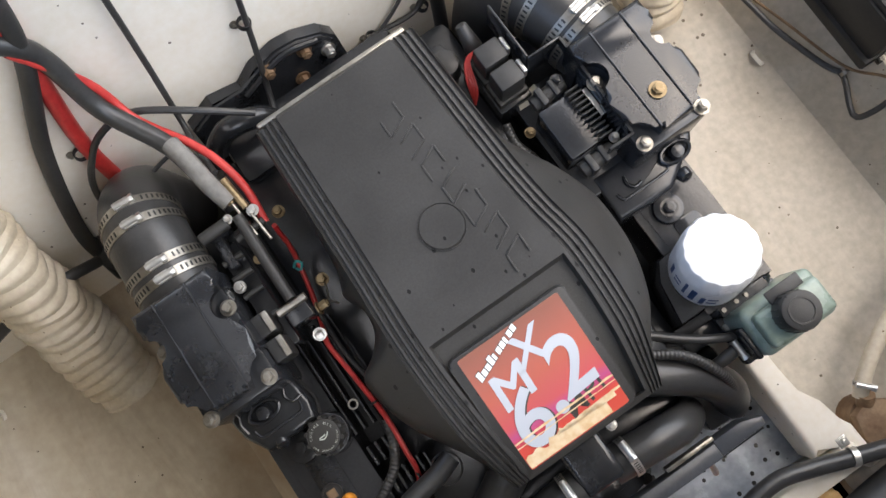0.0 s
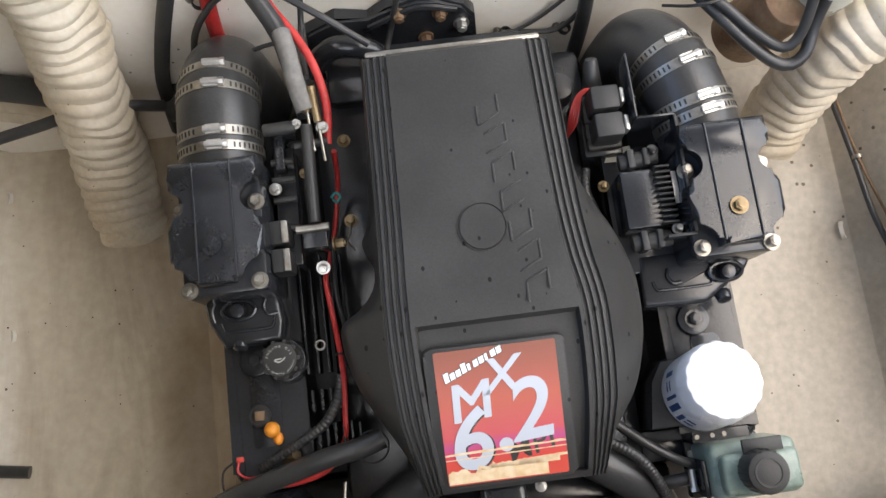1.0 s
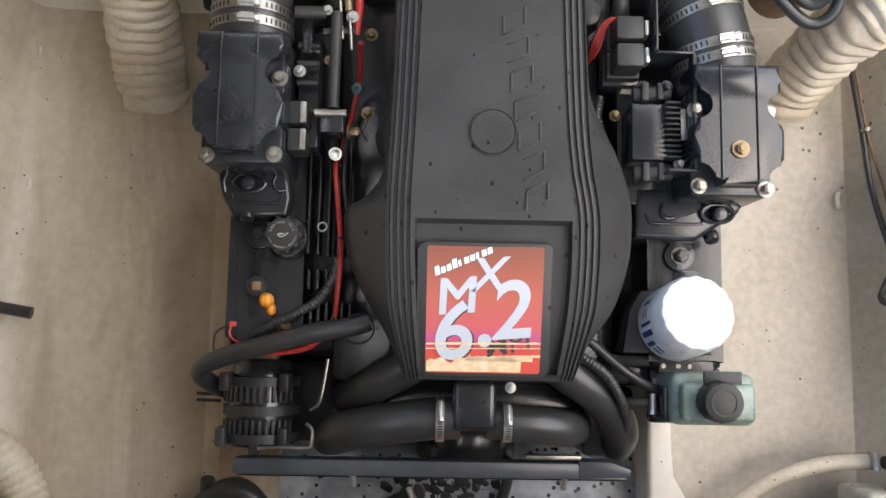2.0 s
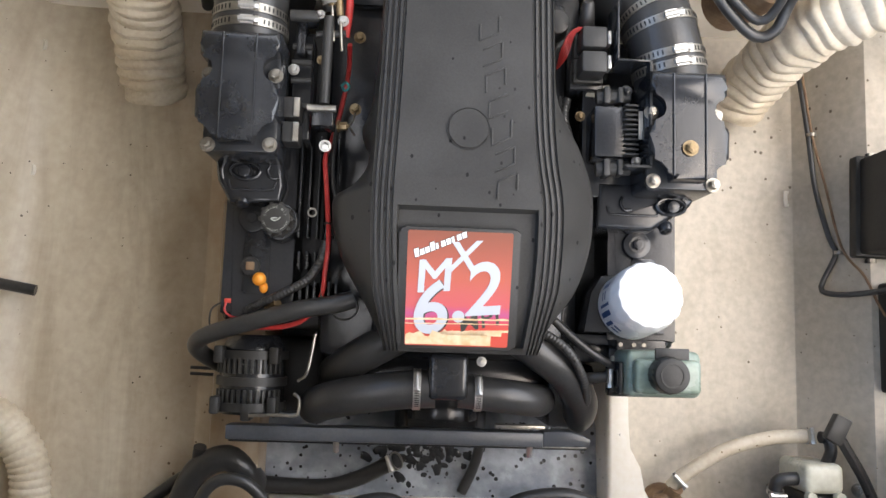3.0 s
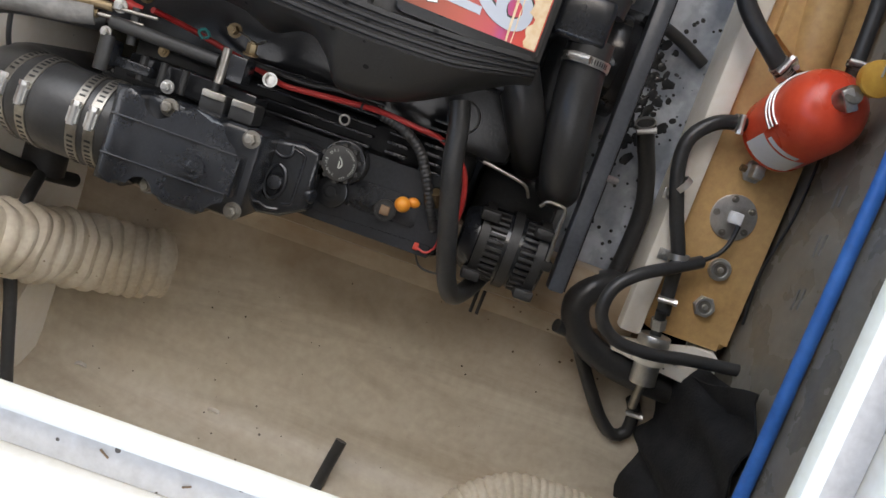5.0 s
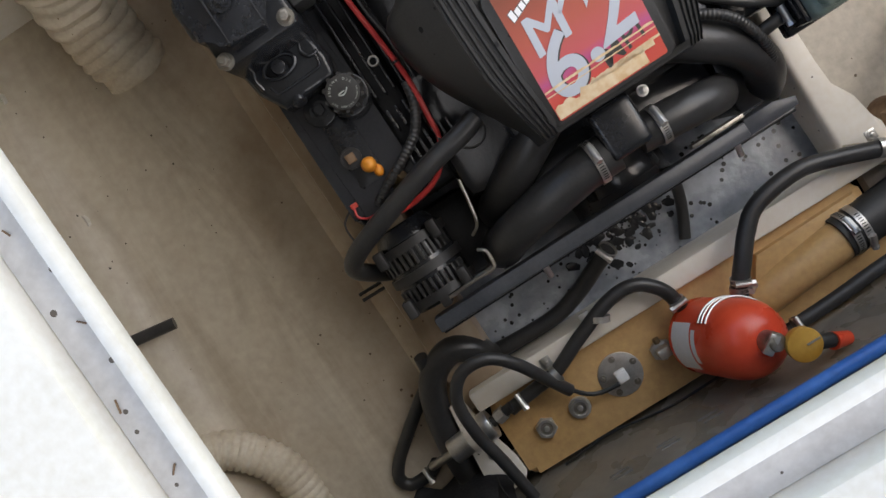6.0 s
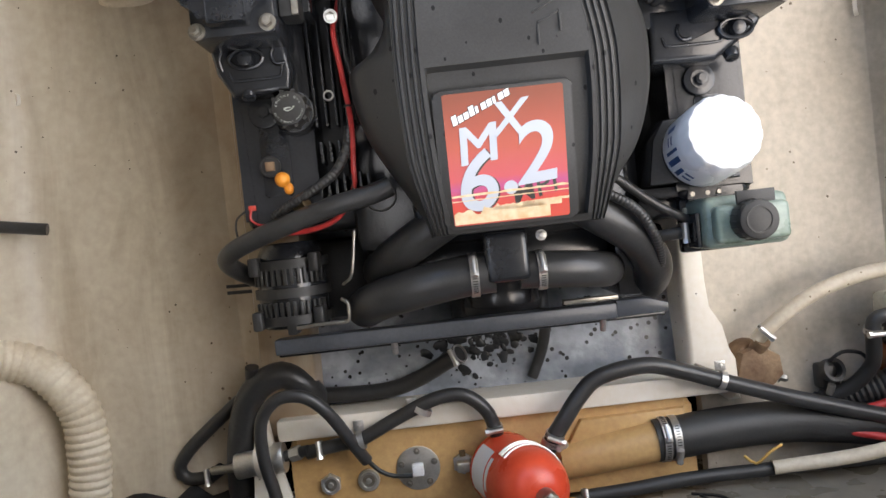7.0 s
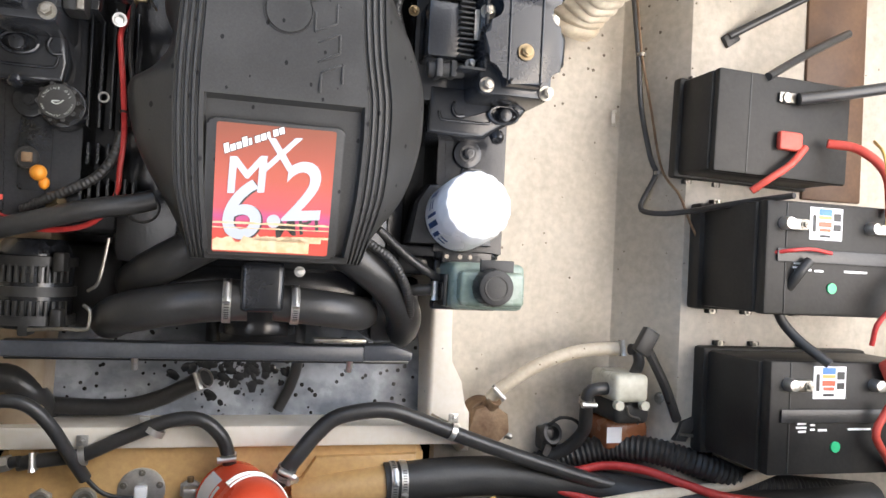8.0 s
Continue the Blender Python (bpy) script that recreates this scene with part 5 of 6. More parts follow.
# black cloth hung against the bulkhead beyond the valve
rng = random.Random(17)
rws = []
for i in range(22):
    x = -0.64 + 0.285 * i / 21
    row = []
    for j in range(14):
        v = j / 13
        row.append((x + 0.018 * math.sin(5 * v + i * 0.4) * (1 - v) - 0.05 * (1 - v) * (i > 18), -0.700 + 0.008 * math.sin(i * 0.9 + 2 * v) + 0.045 * (1 - v) ** 2 + rng.uniform(-0.002, 0.002),
                    0.215 + 0.245 * v + 0.01 * math.sin(i * 0.55)))
    rws.append(row)
solo("black_cloth", sheet(rws, thick=0.003), CLOTHBLACK, "crumpled black cloth hanging against the bulkhead", "cloth")


# ---- vent ducts ----
duct_l = thing("vent_duct", (-0.52, 0.16, 0.19), "cream corrugated vent duct ending over shelf", "vent duct", "bilge vent ducts")
part("duct_body", tube([(-0.521, 0.145, 0.235), (-0.521, 0.19, 0.27), (-0.512, 0.25, 0.34), (-0.500, 0.31, 0.44), (-0.490, 0.365, 0.54), (-0.485, 0.40, 0.66), (-0.485, 0.43, 0.84)],
                       0.053, 36, ridge=0.11, pitch=0.021, saw=True, crumple=0.007), DUCT, duct_l)
part("duct_mouth", band((-0.521, 0.146, 0.236), (0, -0.8, -0.6), 0.047, 0.006, 0.005, 30), DUCT, duct_l)
duct_r = thing("vent_duct", (0.53, 0.19, 0.19), "cream corrugated vent duct with rust stains", "vent duct", "bilge vent ducts")
part("duct_body", tube([(0.515, 0.165, 0.235), (0.522, 0.19, 0.27), (0.535, 0.215, 0.33), (0.560, 0.240, 0.42), (0.615, 0.258, 0.49), (0.70, 0.268, 0.53), (0.86, 0.28, 0.56),
                        (1.1, 0.29, 0.58)], 0.050, 36, ridge=0.11, pitch=0.021, saw=True, crumple=0.007), DUCT, duct_r)
part("duct_mouth", band((0.5155, 0.166, 0.237), (-0.2, -0.6, -0.8), 0.044, 0.006, 0.005, 30), DUCT, duct_r)
duct_f = thing("vent_duct", (-0.70, -0.55, 0.19), "cream corrugated duct curving over the shelf", "vent duct", "bilge vent ducts")
part("duct_body", tube([(-0.845, -0.395, 0.33), (-0.79, -0.398, 0.275), (-0.735, -0.425, 0.24), (-0.692, -0.49, 0.225), (-0.684, -0.56, 0.222), (-0.69, -0.64, 0.22), (-0.70, -0.73, 0.22)],
                       0.031, 28, ridge=0.12, pitch=0.013, saw=True, crumple=0.0012), DUCT, duct_f)
solo("drain_tube", tube([(-0.835, -0.186, 0.30), (-0.78, -0.193, 0.272), (-0.69, -0.208, 0.252)], 0.0095, 14), RUBBER, "black rubber drain tube end", "tube")

# ---- transom: plate, hoses and cables ----
tp = thing("transom_plate", (-0.03, 0.365, 0.35), "black transom bracket plate with rusty bolts", "bracket plate")
def on_transom(x, z, off):
    return (x, Y1 + 0.25 * (z - 0.19) - off, z)


bm = bmesh.new()
o = [(-0.20, 0.30), (-0.19, 0.43), (-0.145, 0.452), (-0.10, 0.442), (-0.072, 0.462), (-0.03, 0.472), (0.0, 0.468), (0.035, 0.452), (0.052, 0.43), (0.056, 0.36), (0.06, 0.25), (-0.18, 0.22)]
lo = [bm.verts.new(on_transom(x, z, 0.002)) for x, z in o]
hi = [bm.verts.new(on_transom(x, z, 0.022)) for x, z in o]
bm.faces.new(lo)
tf = bm.faces.new(hi[::-1])
for i in range(len(o)):
    bm.faces.new((lo[i], hi[i], hi[(i + 1) % len(o)], lo[(i + 1) % len(o)]))
bmesh.ops.bevel(bm, geom=list(tf.edges), offset=0.004, segments=2, affect="EDGES")
part("plate_body", bm, PAINT, tp)
for x, z, mt in ((-0.056, 0.452, RUSTY), (0.002, 0.446, RUSTY), (0.032, 0.42, STEEL), (-0.02, 0.40, RUSTY), (-0.13, 0.42, PAINT)):
    bolt(tp, on_transom(x, z, 0.022), 0.008, 0.012, mt, (0, -1, 0.25))
part("rib", tube([on_transom(-0.10, 0.435, 0.024), on_transom(-0.03, 0.462, 0.024), on_transom(0.025, 0.45, 0.024)], 0.005, 8), PAINT, tp)
part("yoke", tube([(-0.19, 0.30, 0.42), (-0.15, 0.31, 0.46), (-0.10, 0.305, 0.45), (-0.08, 0.29, 0.40)], 0.016, 14), PAINT, tp)
part("rear_housing", box((-0.17, 0.245, 0.30), (0.12, 0.33, 0.42), 0.012), PAINT, tp)

hose("water_hose", [on_transom(-0.22, 0.82, 0.03), on_transom(-0.258, 0.69, 0.022), on_transom(-0.341, 0.55, 0.02), on_transom(-0.407, 0.396, 0.02), (-0.43, 0.325, 0.30), (-0.44, 0.31, 0.24)],
     0.0108, HOSE, "thick blue-black water hose on the transom")
hose("battery_cable", [on_transom(-0.24, 0.82, 0.02), on_transom(-0.262, 0.68, 0.014), on_transom(-0.301, 0.53, 0.014), on_transom(-0.313, 0.42, 0.014), (-0.315, 0.345, 0.36)],
     0.0105, REDWIRE, "thick red battery cable on the transom", category="cable")
hose("cable_bundle", [(-0.32, 0.435, 0.76), (-0.263, 0.415, 0.70), (-0.25, 0.405, 0.655), (-0.245, 0.365, 0.585), (-0.212, 0.305, 0.55), (-0.200, 0.265, 0.54), (-0.190, 0.20, 0.50)],
     0.0125, RUBBER, "black sheathed cable bundle to the engine", category="cable")
hose("red_cable", [(-0.27, 0.41, 0.70), (-0.235, 0.385, 0.61), (-0.222, 0.345, 0.555), (-0.185, 0.285, 0.545), (-0.168, 0.245, 0.54), (-0.160, 0.20, 0.53), (-0.165, 0.155, 0.515)],
     0.0055, REDWIRE, "red cable beside the black bundle", category="cable")
hose("taped_sleeve", [(-0.204, 0.292, 0.556), (-0.198, 0.262, 0.556), (-0.193, 0.225, 0.545), (-0.186, 0.195, 0.535)], 0.0118, CLOTH, "grey taped cable sleeve", category="cable")
hose("black_loop", [(-0.10, 0.29, 0.50), (-0.16, 0.325, 0.53), (-0.225, 0.362, 0.545), (-0.275, 0.366, 0.535), (-0.312, 0.36, 0.50), (-0.338, 0.352, 0.46), (-0.352, 0.33, 0.42)], 0.0048, RUBBER,
     "thin black looped cable", category="cable", seg=10)
hose("control_cable", [on_transom(-0.13, 0.86, 0.01), on_transom(-0.16, 0.645, 0.012), on_transom(-0.185, 0.50, 0.04), (-0.188, 0.30, 0.50), (-0.180, 0.235, 0.542)], 0.0042, RUBBER,
     "black control cable down the transom", category="cable", seg=10)
hose("control_cable", [on_transom(-0.01, 0.70, 0.01), on_transom(-0.039, 0.546, 0.012), on_transom(-0.068, 0.44, 0.03), (-0.085, 0.30, 0.42)], 0.0042, RUBBER,
     "black control cable behind the cover", category="cable", seg=10)
hose("thin_wire", [(-0.31, 0.28, 0.49), (-0.25, 0.31, 0.485), (-0.20, 0.32, 0.48)], 0.003, RUBBER, "thin black wire behind the elbow", category="wire", seg=8)
hose("wire_run", [on_transom(0.06, 0.355, 0.012), on_transom(0.10, 0.375, 0.012), on_transom(0.185, 0.37, 0.01), on_transom(0.24, 0.46, 0.01)], 0.004, RUBBER,
     "black wires clipped to the transom", category="wire", seg=10)
hose("wire_run", [on_transom(0.09, 0.365, 0.014), on_transom(0.15, 0.40, 0.012), on_transom(0.22, 0.47, 0.012)], 0.003, RUBBER, "thin black wire clipped to transom", category="wire", seg=8)
hose("water_hose", [on_transom(0.205, 0.60, 0.018), on_transom(0.213, 0.42, 0.018), on_transom(0.208, 0.32, 0.018), (0.19, 0.29, 0.25)], 0.011, RUBBER,
     "black hose down the transom")
for x, z in ((-0.045, 0.53), (0.10, 0.37), (0.19, 0.365), (-0.318, 0.50)):
    c = on_transom(x, z, 0.001)
    p = thing("cable_clip", c, "small screwed cable clip on the transom", "clip", "clips on the transom")
    part("clip_band", band((c[0], c[1] - 0.008, c[2]), (0.3, 0, 1), 0.008, 0.008, 0.0015, 16), BLACKINK, p)
    bolt(p, (c[0] - 0.012, c[1] - 0.001, c[2]), 0.004, 0.005, DULL, (0, -1, 0.25))
solo("exhaust_pipe", tube([(-0.295, 0.33, 0.30), (-0.36, 0.335, 0.30), (-0.43, 0.335, 0.30)], 0.035, 20), RUBBER, "dark exhaust pipe behind the elbow", "pipe")
hose("side_cable", [(-0.72, 0.235, 0.42), (-0.64, 0.258, 0.41), (-0.585, 0.272, 0.405), (-0.528, 0.282, 0.41), (-0.46, 0.287, 0.405), (-0.42, 0.30, 0.36)], 0.0085, RUBBER,
     "black cable tied round the vent duct", category="cable")
solo("cable_tie", band((-0.515, 0.283, 0.412), (1, 0.1, 0), 0.0095, 0.005, 0.002, 14), DUCT, "cream cable tie round the vent duct", "cable tie")
for z, r, m in ((0.40, 0.02, HOSE), (0.345, 0.018, GELCOAT), (0.30, 0.02, GELCOAT)):
    solo("side_pipe", tube([(-0.80, 0.375, z + 0.01), (-0.68, 0.35, z), (-0.57, 0.325, z - 0.01), (-0.53, 0.31, z - 0.03)], r, 16), m,
         "horizontal pipe behind the vent duct", "pipe", "pipes on hull side")
# wiring cluster over the right elbow
hose("wiring_harness", [(0.33, 0.30, 0.52), (0.36, 0.262, 0.515), (0.40, 0.222, 0.50), (0.44, 0.196, 0.49), (0.466, 0.204, 0.50), (0.475, 0.238, 0.53), (0.49, 0.28, 0.60)], 0.0085, RUBBER,
     "black wiring harness over the elbow", category="cable")
hose("wiring_harness", [(0.31, 0.31, 0.53), (0.355, 0.275, 0.53), (0.40, 0.236, 0.515), (0.435, 0.212, 0.51), (0.452, 0.222, 0.53), (0.458, 0.26, 0.58)], 0.007, RUBBER,
     "black wiring harness with steel ends", category="cable")
for a, b in (((0.456, 0.240, 0.555), (0.459, 0.275, 0.60)), ((0.481, 0.250, 0.555), (0.494, 0.285, 0.60))):
    solo("cable_end", cyl(a, b, 0.006, 0.004, 10), STEEL, "plated control cable end fitting", "fitting", "cable end fittings")
hose("red_wires", [(0.30, 0.30, 0.51), (0.345, 0.285, 0.545), (0.38, 0.285, 0.55), (0.40, 0.30, 0.54)], 0.0028, REDWIRE, "loose red and black wires", category="wire", seg=8)
hose("loose_wire", [(0.29, 0.29, 0.51), (0.315, 0.265, 0.55), (0.35, 0.268, 0.555), (0.36, 0.29, 0.55)], 0.0022, BLACKINK, "curled thin black wire", category="wire", seg=8)
solo("drain_fitting", cyl((0.43, 0.285, 0.40), (0.455, 0.275, 0.52), 0.045, 0.040, 24, bev=0.006), RUSTY, "rust-stained drain fitting on the transom", "fitting")
solo("pale_pump", cyl((0.50, 0.295, 0.50), (0.51, 0.29, 0.56), 0.045, 0.042, 24, bev=0.006), CLEARPL, "pale plastic pump body", "pump")

# ---- right shelf: wires, pump, fuel filter, bracket ----
wr = thing("side_loom", (0.66, 0.0, 0.25), "brown and black wires clipped along the ledge", "cable")
part("dark_wire", tube([(0.618, 0.30, 0.24), (0.632, 0.237, 0.243), (0.648, 0.118, 0.245), (0.656, 0.02, 0.25), (0.672, -0.07, 0.262), (0.679, -0.10, 0.27), (0.661, -0.145, 0.262),
                        (0.655, -0.165, 0.268), (0.672, -0.172, 0.30), (0.705, -0.168, 0.345), (0.735, -0.158, 0.42), (0.765, -0.150, 0.52)], 0.0048, 10), RUBBER, wr)
part("brown_wire", tube([(0.622, 0.30, 0.245), (0.636, 0.237, 0.248), (0.652, 0.118, 0.25), (0.668, 0.02, 0.262), (0.683, -0.09, 0.282), (0.70, -0.14, 0.316), (0.716, -0.19, 0.330),
                         (0.735, -0.225, 0.335)], 0.0022, 8), RUSTY, wr)
for x, y, z in ((0.6515, 0.115, 0.25), (0.682, -0.098, 0.275)):
    part("wire_clip", band((x, y, z), (0, 1, 0), 0.0065, 0.006, 0.0015, 14), DULL, wr)
wr.location += Vector((-0.007, 0.0, 0.012))
hose("pigtail_wire", [(0.668, -0.205, 0.245), (0.672, -0.235, 0.25), (0.684, -0.258, 0.272), (0.695, -0.277, 0.30), (0.715, -0.274, 0.32), (0.733, -0.264, 0.335)], 0.003, BLACKINK,
     "short dark pigtail wire", category="wire", seg=8)
solo("wire_end", cyl((0.690, -0.268, 0.288), (0.706, -0.277, 0.312), 0.0045, seg=8), RUBBER, "black crimp sleeve on the wire", "sleeve")
knob = thing("shelf_fitting", (0.625, 0.009, 0.198), "white moulded drain fitting on the ledge", "fitting")
part("fitting_ring", band((0.626, 0.009, 0.205), (1, 0, 0.7), 0.011, 0.006, 0.004, 20), DECK, knob)
for y in (0.235, 0.006):
    k2 = thing("shelf_fitting", (-0.741, y, 0.205), "white moulded drain fitting on the shelf", "fitting")
    part("fitting_ring", band((-0.741, y, 0.207), (-0.6, 0, 1), 0.010, 0.006, 0.004, 20), DECK, k2)

bp = thing("bilge_pump", (0.41, -0.54, 0.19), "corroded bronze pump with clamped hose", "pump")
part("pump_body", cyl((0.408, -0.53, 0.19), (0.408, -0.53, 0.245), 0.036, 0.032, 20, bev=0.005), RUSTY, bp)
part("pump_top", prism([(0.375, -0.545), (0.385, -0.51), (0.415, -0.50), (0.445, -0.52), (0.448, -0.55), (0.42, -0.575), (0.385, -0.57)], 0.235, 0.262, 0.006), RUSTY, bp)
part("pump_neck", cyl((0.412, -0.508, 0.25), (0.418, -0.493, 0.262), 0.013, seg=14), RUSTY, bp)
bolt(bp, (0.447, -0.558, 0.24), 0.006, 0.012, DULL, (1, -0.3, 0.4))
bp.location += Vector((-0.020, -0.010, 0.0))
hose("beige_hose", [(0.392, -0.503, 0.255), (0.403, -0.489, 0.262), (0.432, -0.465, 0.27), (0.484, -0.434, 0.278), (0.55, -0.414, 0.286), (0.611, -0.409, 0.29)], 0.0115, DUCT,
     "aged beige braided hose", ((1, (1, 1, 0.3)), (5, (1, 0, 0))))
rg = thing("sensor_ring", (0.517, -0.568, 0.2), "black round sensor with a bare wire loop", "sensor")
part("ring_body", band((0.512, -0.566, 0.242), (0.2, 0.3, 1), 0.013, 0.014, 0.006, 24), RUBBER, rg)
part("ring_foot", box((0.50, -0.60, 0.19), (0.53, -0.56, 0.232), 0.005), RUBBER, rg)
part("wire_loop", tube([(0.505, -0.55, 0.25), (0.52, -0.535, 0.26), (0.55, -0.54, 0.26), (0.572, -0.565, 0.25)], 0.003, 8), BLACKINK, rg)
part("steel_tip", cyl((0.508, -0.588, 0.245), (0.505, -0.604, 0.24), 0.006, seg=8), STEEL, rg)
ff = thing("fuel_filter", (0.62, -0.52, 0.2), "fuel filter with milky head and brown bowl", "fuel filter")
part("filter_bowl", box((0.592, -0.588, 0.20), (0.676, -0.532, 0.292), 0.014, seg=3), AMBER, ff)
part("filter_can", box((0.590, -0.533, 0.215), (0.655, -0.492, 0.330), 0.012, seg=3), PLASTIC, ff)
part("filter_head", box((0.578, -0.494, 0.25), (0.642, -0.446, 0.345), 0.010, seg=3), CLEARPL, ff)
for x in (0.585, 0.632):
    part("head_lug", cyl((x, -0.497, 0.34), (x, -0.497, 0.352), 0.008, seg=12), CLEARPL, ff)
part("filter_label", box((0.594, -0.572, 0.2925), (0.622, -0.545, 0.2935)), FILTER, ff, "faded white sticker")
part("bare_wire", tube([(0.606, -0.50, 0.335), (0.612, -0.515, 0.335), (0.632, -0.522, 0.333), (0.640, -0.535, 0.315)], 0.0016, 6, 0.004), DULL, ff)
part("elbow_fitting", tube([(0.582, -0.474, 0.315), (0.558, -0.476, 0.315), (0.547, -0.482, 0.312), (0.546, -0.505, 0.305)], 0.011, 14), RUBBER, ff)
part("elbow_fitting", tube([(0.628, -0.409, 0.30), (0.640, -0.412, 0.30), (0.640, -0.43, 0.31), (0.625, -0.452, 0.32)], 0.010, 14), RUBBER, ff)
hose("filter_hose", [(0.547, -0.497, 0.306), (0.552, -0.525, 0.295), (0.558, -0.556, 0.275), (0.54, -0.588, 0.255), (0.51, -0.612, 0.235)], 0.0115, HOSE, "grey hose from the fuel filter",
     ((0, (0, -1, -0.3)),))
sb = thing("strap_bracket", (0.69, -0.47, 0.3), "black plastic battery strap bracket with thin rod", "bracket")
part("bracket_head", box((0.612, -0.412, 0.345), (0.640, -0.368, 0.362), 0.003, turn=Matrix.Rotation(radians(-28), 4, "Z")), PLASTIC, sb)
part("bracket_arm", tube([(0.632, -0.405, 0.352), (0.672, -0.465, 0.342), (0.705, -0.525, 0.33)], 0.0085, 10), PLASTIC, sb)
part("bracket_foot", prism([(0.700, -0.560), (0.712, -0.528), (0.745, -0.515), (0.735, -0.54), (0.722, -0.562)], 0.318, 0.336, 0.003), PLASTIC, sb)
part("thin_rod", tube([(0.708, -0.548, 0.335), (0.775, -0.556, 0.335), (0.86, -0.566, 0.335)], 0.003, 8), DULL, sb)
bolt(sb, (0.690, -0.493, 0.302), 0.008, 0.006, DULL, (-0.7, 0, 0.7))
hose("corrugated_conduit", [(0.49, -0.63, 0.215), (0.56, -0.602, 0.245), (0.62, -0.585, 0.27), (0.68, -0.583, 0.312), (0.76, -0.604, 0.346), (0.86, -0.635, 0.346), (1.1, -0.66, 0.346)], 0.022, HOSE,
     "black corrugated plastic conduit by batteries", ridge=0.14, pitch=0.009, seg=18, category="conduit")
hose("red_battery_cable", [(0.545, -0.624, 0.275), (0.60, -0.612, 0.288), (0.655, -0.614, 0.315), (0.71, -0.628, 0.352), (0.78, -0.645, 0.378), (0.95, -0.665, 0.385)], 0.0075, REDWIRE,
     "red battery cable over the conduit", category="cable")
hose("red_battery_cable", [(0.34, -0.622, 0.25), (0.42, -0.632, 0.275), (0.50, -0.652, 0.278), (0.58, -0.668, 0.305), (0.7, -0.68, 0.375)], 0.006, REDWIRE, "thin red cable by the filler hose",
     category="cable")
hose("beige_tube", [(0.38, -0.69, 0.30), (0.50, -0.676, 0.325), (0.624, -0.652, 0.345), (0.72, -0.642, 0.352), (0.80, -0.630, 0.36), (0.87, -0.60, 0.375), (0.934, -0.583, 0.38),
                    (1.05, -0.588, 0.38), (1.18, -0.60, 0.38), (1.28, -0.61, 0.38)], 0.0105, DUCT, "long beige plastic tube", category="tube")
hose("yellow_wire", [(0.33, -0.66, 0.32), (0.345, -0.672, 0.325), (0.365, -0.655, 0.33), (0.385, -0.648, 0.325)], 0.0022, YWIRE, "short loose yellow wire end", category="wire", seg=8)

